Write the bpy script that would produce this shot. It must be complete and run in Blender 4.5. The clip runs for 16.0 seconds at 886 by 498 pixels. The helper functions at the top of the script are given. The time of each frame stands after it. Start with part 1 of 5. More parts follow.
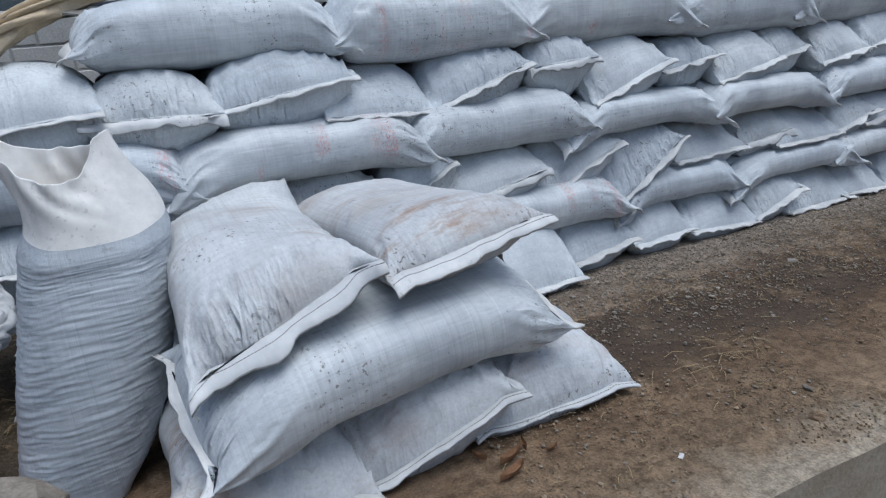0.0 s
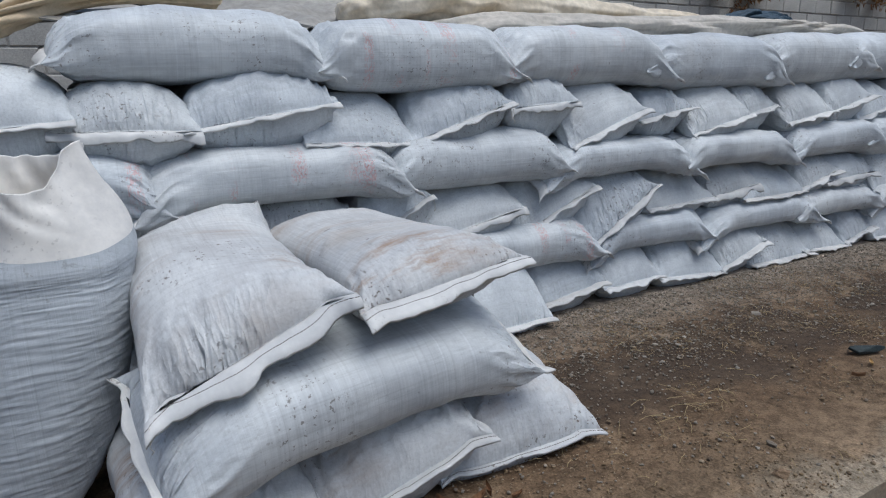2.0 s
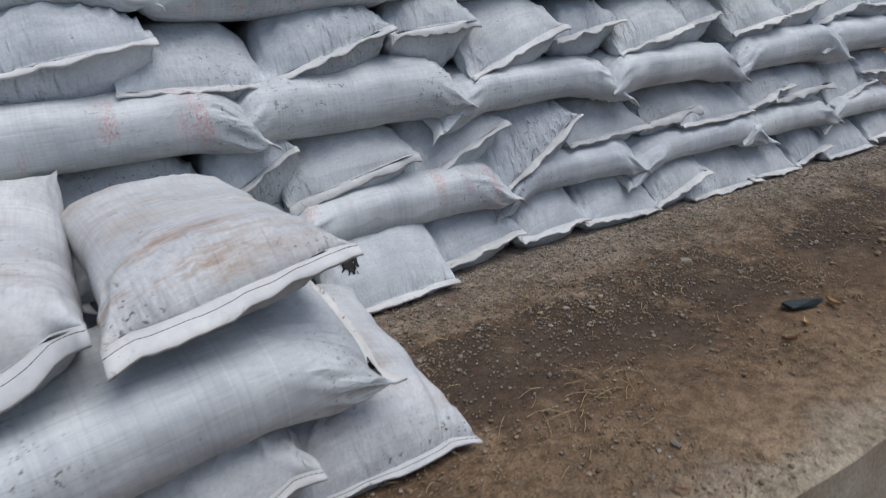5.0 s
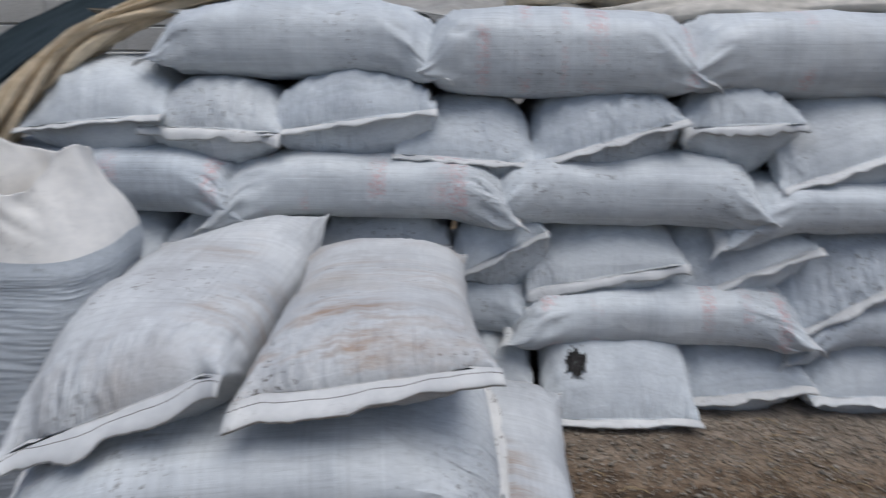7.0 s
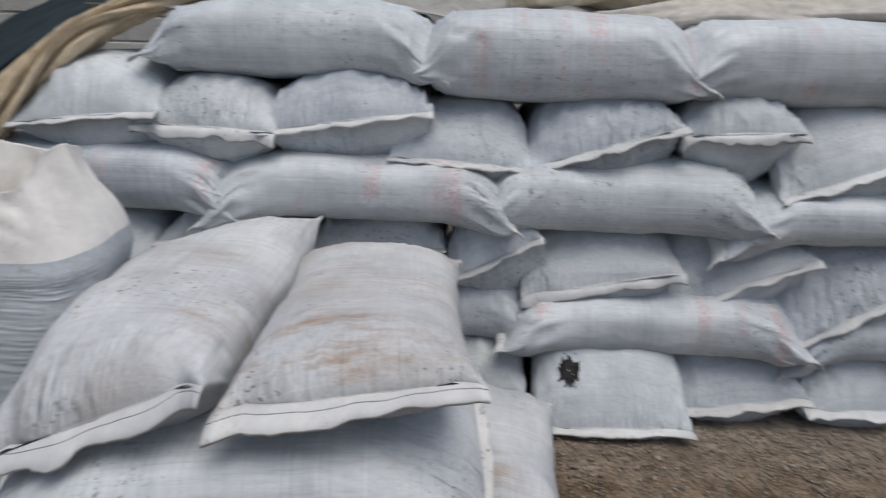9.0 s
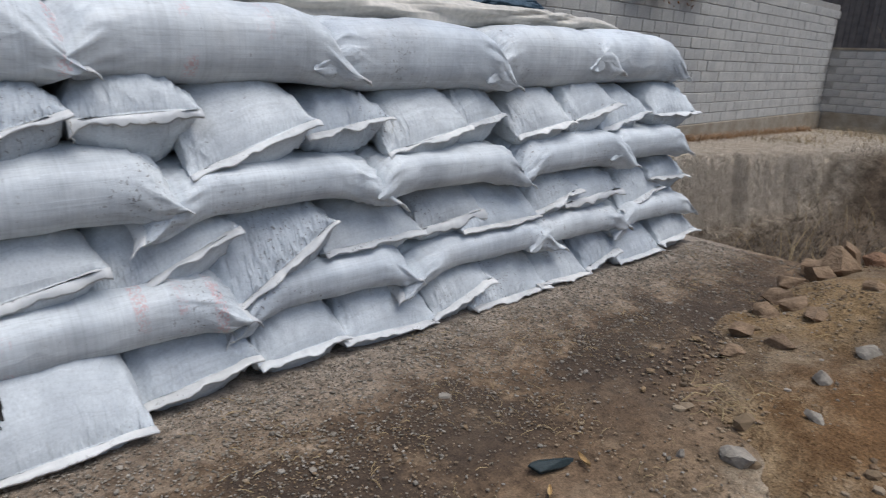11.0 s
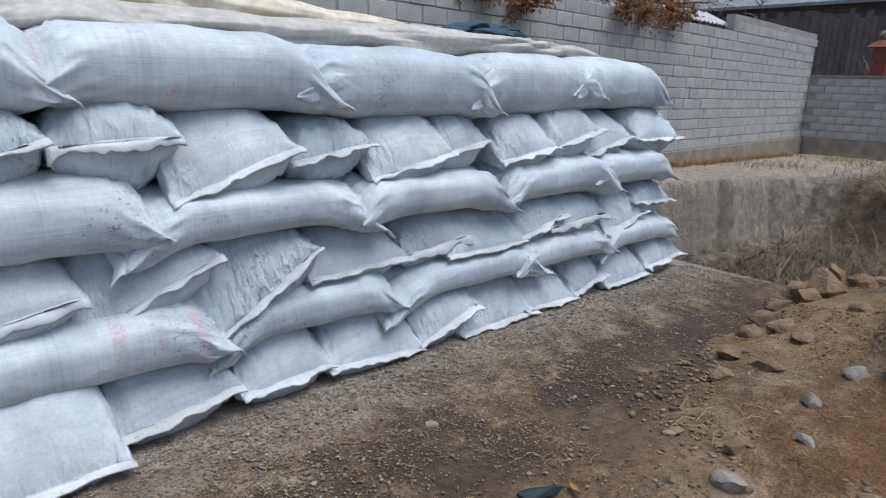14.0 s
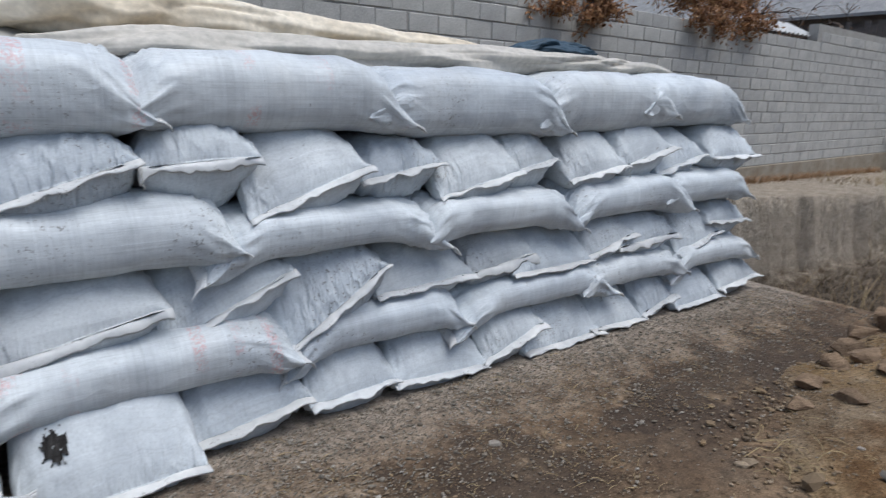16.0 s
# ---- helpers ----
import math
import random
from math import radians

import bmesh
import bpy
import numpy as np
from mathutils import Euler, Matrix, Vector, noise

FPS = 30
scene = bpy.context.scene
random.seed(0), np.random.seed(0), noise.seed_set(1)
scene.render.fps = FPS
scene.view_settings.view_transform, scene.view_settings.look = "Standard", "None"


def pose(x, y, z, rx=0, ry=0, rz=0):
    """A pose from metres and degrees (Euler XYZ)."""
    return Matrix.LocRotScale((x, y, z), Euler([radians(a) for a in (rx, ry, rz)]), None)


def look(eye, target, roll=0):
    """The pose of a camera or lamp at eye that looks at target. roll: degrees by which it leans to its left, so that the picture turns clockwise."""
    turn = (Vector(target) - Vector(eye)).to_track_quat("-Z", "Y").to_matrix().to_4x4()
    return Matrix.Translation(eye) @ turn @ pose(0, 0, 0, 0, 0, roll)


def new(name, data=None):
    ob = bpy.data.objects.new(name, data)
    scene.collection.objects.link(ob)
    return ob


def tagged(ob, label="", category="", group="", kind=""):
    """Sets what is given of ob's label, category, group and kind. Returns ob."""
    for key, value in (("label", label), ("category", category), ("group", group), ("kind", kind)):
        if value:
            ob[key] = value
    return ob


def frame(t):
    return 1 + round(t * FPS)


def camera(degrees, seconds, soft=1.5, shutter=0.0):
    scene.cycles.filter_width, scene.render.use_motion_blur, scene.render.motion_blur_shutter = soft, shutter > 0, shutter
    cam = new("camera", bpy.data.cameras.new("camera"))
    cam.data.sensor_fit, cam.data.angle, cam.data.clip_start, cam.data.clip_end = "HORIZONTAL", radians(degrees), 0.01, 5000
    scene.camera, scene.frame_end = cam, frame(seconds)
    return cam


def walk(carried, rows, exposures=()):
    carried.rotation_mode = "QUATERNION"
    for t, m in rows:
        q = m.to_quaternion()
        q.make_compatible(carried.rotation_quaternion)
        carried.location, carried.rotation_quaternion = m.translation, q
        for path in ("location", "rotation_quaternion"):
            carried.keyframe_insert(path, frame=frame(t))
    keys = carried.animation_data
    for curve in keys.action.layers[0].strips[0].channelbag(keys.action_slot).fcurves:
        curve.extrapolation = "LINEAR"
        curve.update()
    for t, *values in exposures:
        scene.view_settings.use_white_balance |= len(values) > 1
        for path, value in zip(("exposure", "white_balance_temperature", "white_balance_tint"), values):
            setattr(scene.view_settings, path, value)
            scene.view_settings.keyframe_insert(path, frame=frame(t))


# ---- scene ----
cam = camera(69.2, 16.0, soft=1.15, shutter=0.4)
PATH = [
    (0, (0.017, -0.334, 1.087), (0.77, 1.429, 0.515), -6.2),
    (0.5, (0.014, -0.304, 1.095), (0.734, 1.479, 0.547), -6.0),
    (1, (0.002, -0.3, 1.107), (0.776, 1.468, 0.585), -4.6),
    (1.5, (-0.003, -0.299, 1.1), (0.838, 1.444, 0.595), -3.1),
    (2, (0.0, -0.293, 1.102), (0.868, 1.441, 0.61), -1.8),
    (2.5, (0.02, -0.269, 1.103), (0.825, 1.501, 0.636), -2.7),
    (3, (0.038, -0.233, 1.099), (0.78, 1.538, 0.538), -3.4),
    (3.5, (0.093, -0.259, 1.102), (0.896, 1.458, 0.463), -4.1),
    (4, (0.181, -0.248, 1.085), (1.061, 1.389, 0.346), -4.8),
    (4.2, (0.243, -0.221, 1.081), (1.168, 1.388, 0.336), -5.3),
    (6.3, (0.978, 0.069, 1.196), (1.458, 1.91, 0.578), -0.3),
    (6.5, (1.002, 0.052, 1.175), (1.307, 1.941, 0.595), -1.3),
    (7, (0.941, 0.039, 1.192), (0.844, 1.959, 0.641), 0.2),
    (7.5, (0.864, 0.017, 1.215), (0.328, 1.874, 0.7), 0.9),
    (8, (0.861, 0.018, 1.231), (0.196, 1.829, 0.706), 1.4),
    (8.5, (0.902, 0.059, 1.24), (0.462, 1.937, 0.713), 1.4),
    (9, (0.968, 0.073, 1.222), (0.863, 1.987, 0.651), 1.3),
    (9.5, (1.043, 0.072, 1.223), (1.403, 1.945, 0.622), 2.2),
    (10, (1.114, 0.09, 1.216), (1.926, 1.814, 0.61), 1.9),
    (10.2, (1.146, 0.058, 1.24), (2.087, 1.717, 0.638), 1.9),
    (12.3, (1.239, 0.057, 1.219), (2.626, 1.36, 0.603), 1.9),
    (12.5, (1.241, 0.058, 1.218), (2.609, 1.389, 0.62), 1.7),
    (13, (1.235, 0.055, 1.22), (2.63, 1.392, 0.702), 1.6),
    (13.5, (1.235, 0.055, 1.221), (2.58, 1.446, 0.713), 1.9),
    (14, (1.234, 0.055, 1.221), (2.529, 1.489, 0.706), 1.5),
    (14.5, (1.223, 0.051, 1.226), (2.374, 1.604, 0.713), 0.2),
    (15, (1.204, 0.043, 1.235), (2.276, 1.646, 0.706), -0.0),
    (15.5, (1.199, 0.042, 1.248), (2.228, 1.675, 0.725), -0.0),
    (16, (1.217, 0.05, 1.249), (2.362, 1.617, 0.767), 1.1),
]
# stops, kelvin and tint of the phone's own automatic exposure
EXPOSURES = [(0.0, 0.12, 5650, 6), (0.8, 0.06, 5850, 7), (2.0, 0.05, 5950, 7), (3.0, 0.02, 6150, 8), (4.0, 0.12, 6150, 9), (6.5, -0.08, 6050, 9), (8.0, -0.08, 6150, 9), (9.5, -0.02, 6450, 9), (10.2, 0.14, 6350, 9), (12.5, 0.55, 5780, 7), (14.5, 0.40, 5750, 7), (16.0, 0.34, 5950, 7)]
walk(cam, [(t, look(eye, target, roll)) for t, eye, target, roll in PATH], EXPOSURES)

# ---- light ----
world = bpy.data.worlds.new("sky")
scene.world = world
world.use_nodes = True
wn = world.node_tree.nodes
sky = wn.new("ShaderNodeTexSky")
sky.sky_type = "NISHITA"
sky.sun_disc = False
sky.sun_elevation, sky.sun_rotation = radians(72), radians(150)
sky.air_density, sky.dust_density, sky.ozone_density = 1.0, 4.0, 1.0
world.node_tree.links.new(sky.outputs[0], wn["Background"].inputs[0])
wn["Background"].inputs[1].default_value = 0.10
sun = new("sun", bpy.data.lights.new("sun", "SUN"))
sun.data.energy, sun.data.angle, sun.data.color = 1.7, radians(50), (1.0, 0.97, 0.93)
sun.matrix_world = look((0, 0, 10), (-1.6, 2.8, 0))


# ---- materials ----
def nodes_of(name):
    m = bpy.data.materials.new(name)
    m.use_nodes = True
    return m, m.node_tree.nodes, m.node_tree.links, m.node_tree.nodes["Principled BSDF"]


def tex(n, l, kind, scale, coord, detail=4.0, rough=0.6, out="Fac"):
    t = n.new(kind)
    t.inputs["Scale"].default_value = scale
    if "Detail" in t.inputs:
        t.inputs["Detail"].default_value = detail
    if "Roughness" in t.inputs:
        t.inputs["Roughness"].default_value = rough
    l.new(coord, t.inputs["Vector"])
    return t.outputs[out]


def ramp(n, l, fac, stops):
    r = n.new("ShaderNodeValToRGB")
    while len(r.color_ramp.elements) < len(stops):
        r.color_ramp.elements.new(0.5)
    for e, (p, c) in zip(r.color_ramp.elements, stops):
        e.position = p
        e.color = (*c, 1) if len(c) == 3 else c
    l.new(fac, r.inputs[0])
    return r.outputs[0]


def mix(n, l, a, b, fac, mode="MIX"):
    m = n.new("ShaderNodeMix")
    m.data_type = "RGBA"
    m.blend_type = mode
    for sock, v in ((m.inputs[0], fac), (m.inputs[6], a), (m.inputs[7], b)):
        if isinstance(v, (int, float)):
            sock.default_value = v
        elif isinstance(v, tuple):
            sock.default_value = (*v, 1)
        else:
            l.new(v, sock)
    return m.outputs[2]


def bump(n, l, height, strength, dist, prev=None):
    b = n.new("ShaderNodeBump")
    b.inputs["Strength"].default_value = strength
    b.inputs["Distance"].default_value = dist
    l.new(height, b.inputs["Height"])
    if prev is not None:
        l.new(prev, b.inputs["Normal"])
    return b.outputs[0]


def math_node(n, l, op, a, b=None):
    m = n.new("ShaderNodeMath")
    m.operation = op
    for sock, v in zip(m.inputs, (a, b)):
        if isinstance(v, (int, float)):
            sock.default_value = v
        elif v is not None:
            l.new(v, sock)
    return m.outputs[0]


def stretched(n, l, co, scale, turn=(0, 0, 0)):
    m = n.new("ShaderNodeMapping")
    m.inputs["Scale"].default_value = scale
    m.inputs["Rotation"].default_value = turn
    l.new(co, m.inputs[0])
    return m.outputs[0]


def grey(v):
    return (v, v, v)


def band(n, l, fac, a, b, low=0.0, high=1.0):
    return ramp(n, l, fac, [(a, grey(low)), (b, grey(high))])


def sack_material(name, base, dirt=0.35, printed=0.0, weave=True, crumple=1.0):
    """Woven plastic cloth: a grid of fine tapes, smudges, specks, and rows of faint red print on some."""
    m, n, l, p = nodes_of(name)
    noisy = "ShaderNodeTexNoise"
    tc = n.new("ShaderNodeTexCoord").outputs["Object"]
    info = n.new("ShaderNodeObjectInfo")
    shift = n.new("ShaderNodeVectorMath")
    shift.operation = "MULTIPLY_ADD"
    l.new(info.outputs["Random"], shift.inputs[0])
    shift.inputs[1].default_value = (7.0, 13.0, 5.0)
    l.new(tc, shift.inputs[2])
    co = shift.outputs[0]
    grime = tex(n, l, noisy, 4.0, co, 6, 0.7)
    stain = tex(n, l, noisy, 2.2, co, 3, 0.5)
    area = tex(n, l, noisy, 3.0, co, 2, 0.5)
    col = mix(n, l, base, tuple(c * k for c, k in zip(base, (0.68, 0.69, 0.715))), band(n, l, grime, 0.40, 0.70))
    col = mix(n, l, col, (0.42, 0.36, 0.29), band(n, l, stain, 0.60, 0.85, 0.0, 0.8 * dirt))
    hue = ramp(n, l, info.outputs["Random"], [(0.0, (0.90, 0.915, 0.94)), (0.5, (1.0, 1.0, 1.0)), (1.0, (0.97, 0.96, 0.95))])
    col = mix(n, l, col, hue, 1.0, "MULTIPLY")
    # tapes of the weave, along the sack and round it
    along = tex(n, l, noisy, 1.0, stretched(n, l, co, (0.7, 120.0, 120.0)), 3, 0.75)
    cross = tex(n, l, noisy, 1.0, stretched(n, l, co, (120.0, 0.8, 0.8)), 3, 0.75)
    for tape, k in ((along, 1.0), (cross, 0.75)) if weave else ():
        tone = ramp(n, l, tape, [(0.30, grey(1 - 0.15 * k)), (0.50, grey(1.0)), (0.62, grey(1 + 0.02 * k)), (0.72, grey(1 + 0.16 * k))])
        col = mix(n, l, col, tone, 1.0, "MULTIPLY")
    # specks of dried mud in clusters
    speck = tex(n, l, noisy, 70.0, co, 3, 0.6)
    flake = tex(n, l, noisy, 1.0, stretched(n, l, co, (60.0, 24.0, 40.0)), 2, 0.5)
    spots = math_node(n, l, "MULTIPLY", band(n, l, speck, 0.61, 0.66), band(n, l, area, 0.50, 0.64))
    spots = math_node(n, l, "MAXIMUM", spots, math_node(n, l, "MULTIPLY", band(n, l, flake, 0.72, 0.76), band(n, l, stain, 0.48, 0.60)))
    col = mix(n, l, col, (0.09, 0.07, 0.055), math_node(n, l, "MULTIPLY", spots, min(0.9, 1.9 * dirt)))
    if dirt > 0.5:
        # brown smears rubbed across the sack
        mud = tex(n, l, noisy, 1.0, stretched(n, l, co, (22.0, 4.0, 6.0), (0, 0, 0.2)), 6, 0.75)
        k = math_node(n, l, "MULTIPLY", band(n, l, mud, 0.46, 0.66), band(n, l, tex(n, l, noisy, 2.1, co, 1, 0.5), 0.46, 0.62))
        col = mix(n, l, col, (0.30, 0.19, 0.115), math_node(n, l, "MULTIPLY", k, 0.8))
        dust = math_node(n, l, "MULTIPLY", band(n, l, grime, 0.48, 0.7), band(n, l, tex(n, l, noisy, 1.7, co, 1, 0.5), 0.45, 0.65, 0.0, 0.35))
        col = mix(n, l, col, (0.40, 0.32, 0.25), dust)
    if printed:
        rows = tex(n, l, noisy, 1.0, stretched(n, l, co, (8.0, 0.01, 0.01)), 1, 0.5)
        marks = tex(n, l, noisy, 1.0, stretched(n, l, co, (150.0, 90.0, 90.0)), 1, 0.5)
        worn = tex(n, l, noisy, 7.0, co, 3, 0.6)
        k = math_node(n, l, "MULTIPLY", band(n, l, rows, 0.57, 0.585), band(n, l, marks, 0.49, 0.54))
        k = math_node(n, l, "MULTIPLY", k, band(n, l, worn, 0.46, 0.62))
        col = mix(n, l, col, (0.60, 0.20, 0.18), math_node(n, l, "MULTIPLY", k, printed))
    l.new(col, p.inputs["Base Color"])
    l.new(band(n, l, grime, 0.3, 0.8, 0.48, 0.66), p.inputs["Roughness"])
    p.inputs["Specular IOR Level"].default_value = 0.4
    # soft dents, then creases that run in from the sewn ends, then the weave
    nor = bump(n, l, tex(n, l, noisy, 1.6, stretched(n, l, co, (3.0, 7.0, 5.0)), 4, 0.5), 0.45 * crumple, 0.014)
    if crumple > 0.8:
        axis = n.new("ShaderNodeSeparateXYZ")
        l.new(tc, axis.inputs[0])
        reach = math_node(n, l, "ADD", math_node(n, l, "ABSOLUTE", axis.outputs[0]), math_node(n, l, "MULTIPLY", math_node(n, l, "SUBTRACT", stain, 0.5), 0.35))
        near_end = math_node(n, l, "MULTIPLY", band(n, l, reach, 0.31, 0.50), band(n, l, area, 0.36, 0.54))
        for scale, turn, wide, far, depth in (((2.2, 17.0, 5.0), (0, 0, 0.25), 12.0, near_end, 0.008), ((3.0, 30.0, 9.0), (0, 0, -0.35), 9.0, near_end, 0.005), ((3.2, 1.6, 3.2), (0.3, 0.2, 0.7), 26.0, None, 0.004)):
            g = tex(n, l, noisy, 1.0, stretched(n, l, co, scale, turn), 2, 0.5)
            line = math_node(n, l, "MULTIPLY", math_node(n, l, "ABSOLUTE", math_node(n, l, "SUBTRACT", g, 0.5)), wide)
            line = math_node(n, l, "SUBTRACT", 1.0, math_node(n, l, "MINIMUM", line, 1.0))
            if far is not None:
                line = math_node(n, l, "MULTIPLY", line, far)
            nor = bump(n, l, line, 0.85 if far is not None else 0.3, depth, nor)
    if weave:
        nor = bump(n, l, along, 0.30, 0.0022, nor)
        nor = bump(n, l, cross, 0.30, 0.0022, nor)
    l.new(nor, p.inputs["Normal"])
    return m


def plain(name, a, b, scale=12.0, rough=0.8, depth=0.004, strength=0.5, fine=80.0):
    """A rough mineral or cloth surface of two tones with fine relief."""
    m, n, l, p = nodes_of(name)
    tc = n.new("ShaderNodeTexCoord").outputs["Object"]
    big = tex(n, l, "ShaderNodeTexNoise", scale, tc, 6, 0.65)
    small = tex(n, l, "ShaderNodeTexNoise", fine, tc, 3, 0.6)
    col = mix(n, l, a, b, ramp(n, l, big, [(0.35, (0, 0, 0)), (0.68, (1, 1, 1))]))
    tone = ramp(n, l, small, [(0.25, (0.72, 0.72, 0.72)), (0.75, (1.12, 1.12, 1.12))])
    col = mix(n, l, col, tone, 1.0, "MULTIPLY")
    info = n.new("ShaderNodeObjectInfo")
    vary = ramp(n, l, info.outputs["Random"], [(0.0, (0.86, 0.86, 0.87)), (1.0, (1.08, 1.07, 1.05))])
    col = mix(n, l, col, vary, 1.0, "MULTIPLY")
    l.new(col, p.inputs["Base Color"])
    p.inputs["Roughness"].default_value = rough
    p.inputs["Specular IOR Level"].default_value = 0.25
    nor = bump(n, l, big, strength, depth * 3)
    l.new(bump(n, l, small, strength, depth, nor), p.inputs["Normal"])
    return m


CLOTH = sack_material("woven_sack_cloth", (0.615, 0.65, 0.67))
CLOTH_PRINT = sack_material("printed_sack_cloth", (0.615, 0.65, 0.67), 0.3, 0.42)
CLOTH_DIRTY = sack_material("soiled_sack_cloth", (0.60, 0.615, 0.62), 0.75, 0.0)
HEM = sack_material("sewn_hem_cloth", (0.67, 0.67, 0.655), 0.4, 0.0, False, 0.6)
RIM = sack_material("bare_sack_lining", (0.87, 0.845, 0.795), 0.12, 0.0, False, 0.7)
THREAD = plain("dark_thread", (0.10, 0.09, 0.08), (0.2, 0.18, 0.16))
THREAD_PALE = plain("pale_thread", (0.7, 0.68, 0.62), (0.5, 0.48, 0.42))
TARP_PALE = plain("pale_cream_tarpaulin", (0.74, 0.68, 0.57), (0.60, 0.51, 0.38), 2.0, 0.6, 0.004, 0.4, 30.0)
TARP = plain("cream_tarpaulin", (0.66, 0.565, 0.415), (0.47, 0.355, 0.22), 3.0, 0.6, 0.004, 0.5, 30.0)
TARP_DULL = plain("dull_tarpaulin", (0.33, 0.32, 0.295), (0.47, 0.45, 0.41), 3.0, 0.6, 0.004, 0.5, 30.0)
TARP_GREY = plain("grey_tarpaulin", (0.52, 0.49, 0.43), (0.66, 0.62, 0.55), 3.0, 0.6, 0.004, 0.5, 30.0)
SHEET_DARK = plain("dark_green_sheet", (0.018, 0.030, 0.034), (0.03, 0.042, 0.045), 4.0, 0.6)
SHEET_BLUE = plain("dark_blue_sheet", (0.03, 0.06, 0.09), (0.05, 0.085, 0.12), 4.0, 0.6)
BLOCK = plain("concrete_block", (0.53, 0.52, 0.49), (0.40, 0.392, 0.37), 3.0, 0.9, 0.004, 0.6)
MORTAR = plain("mortar", (0.40, 0.39, 0.365), (0.31, 0.30, 0.28), 5.0, 0.95)
CONCRETE = plain("slab_concrete", (0.40, 0.36, 0.29), (0.27, 0.22, 0.16), 4.0, 0.9, 0.004, 0.6)
STONE_GREY = plain("grey_stone", (0.33, 0.30, 0.255), (0.18, 0.155, 0.125), 14.0, 0.85)
STONE_BROWN = plain("brown_stone", (0.30, 0.21, 0.135), (0.17, 0.115, 0.072), 14.0, 0.9, 0.008, 0.8)
STONE_RED = plain("reddish_rough_block", (0.30, 0.18, 0.11), (0.22, 0.13, 0.08), 18.0, 0.9, 0.01, 0.8)
STONE_OCHRE = plain("ochre_rough_block", (0.42, 0.25, 0.08), (0.24, 0.14, 0.06), 22.0, 0.9, 0.012, 0.9)
STRAW = plain("dry_straw", (0.42, 0.33, 0.18), (0.30, 0.22, 0.12), 9.0, 0.7)
LEAF = plain("dry_leaf", (0.27, 0.15, 0.08), (0.18, 0.10, 0.055), 25.0, 0.7)


# ---- builders ----
def mesh_of(name, verts, faces, smooth=True):
    me = bpy.data.meshes.new(name)
    me.from_pydata([tuple(v) for v in verts], [], faces)
    me.update()
    if smooth:
        me.polygons.foreach_set("use_smooth", [True] * len(me.polygons))
    return me


def part(name, me, material, parent=None, label=""):
    ob = new(name, me)
    if not me.materials:
        me.materials.append(material)
    if parent is not None:
        ob.parent = parent
    if label:
        ob["label"] = label
    return ob


def grid_faces(nu, nv, wrap=False):
    out = []
    for i in range(nu - 1):
        for j in range(nv if wrap else nv - 1):
            k = (j + 1) % nv
            out.append((i * nv + j, i * nv + k, (i + 1) * nv + k, (i + 1) * nv + j))
    return out


def smooth01(x):
    x = min(1.0, max(0.0, x))
    return x * x * (3 - 2 * x)


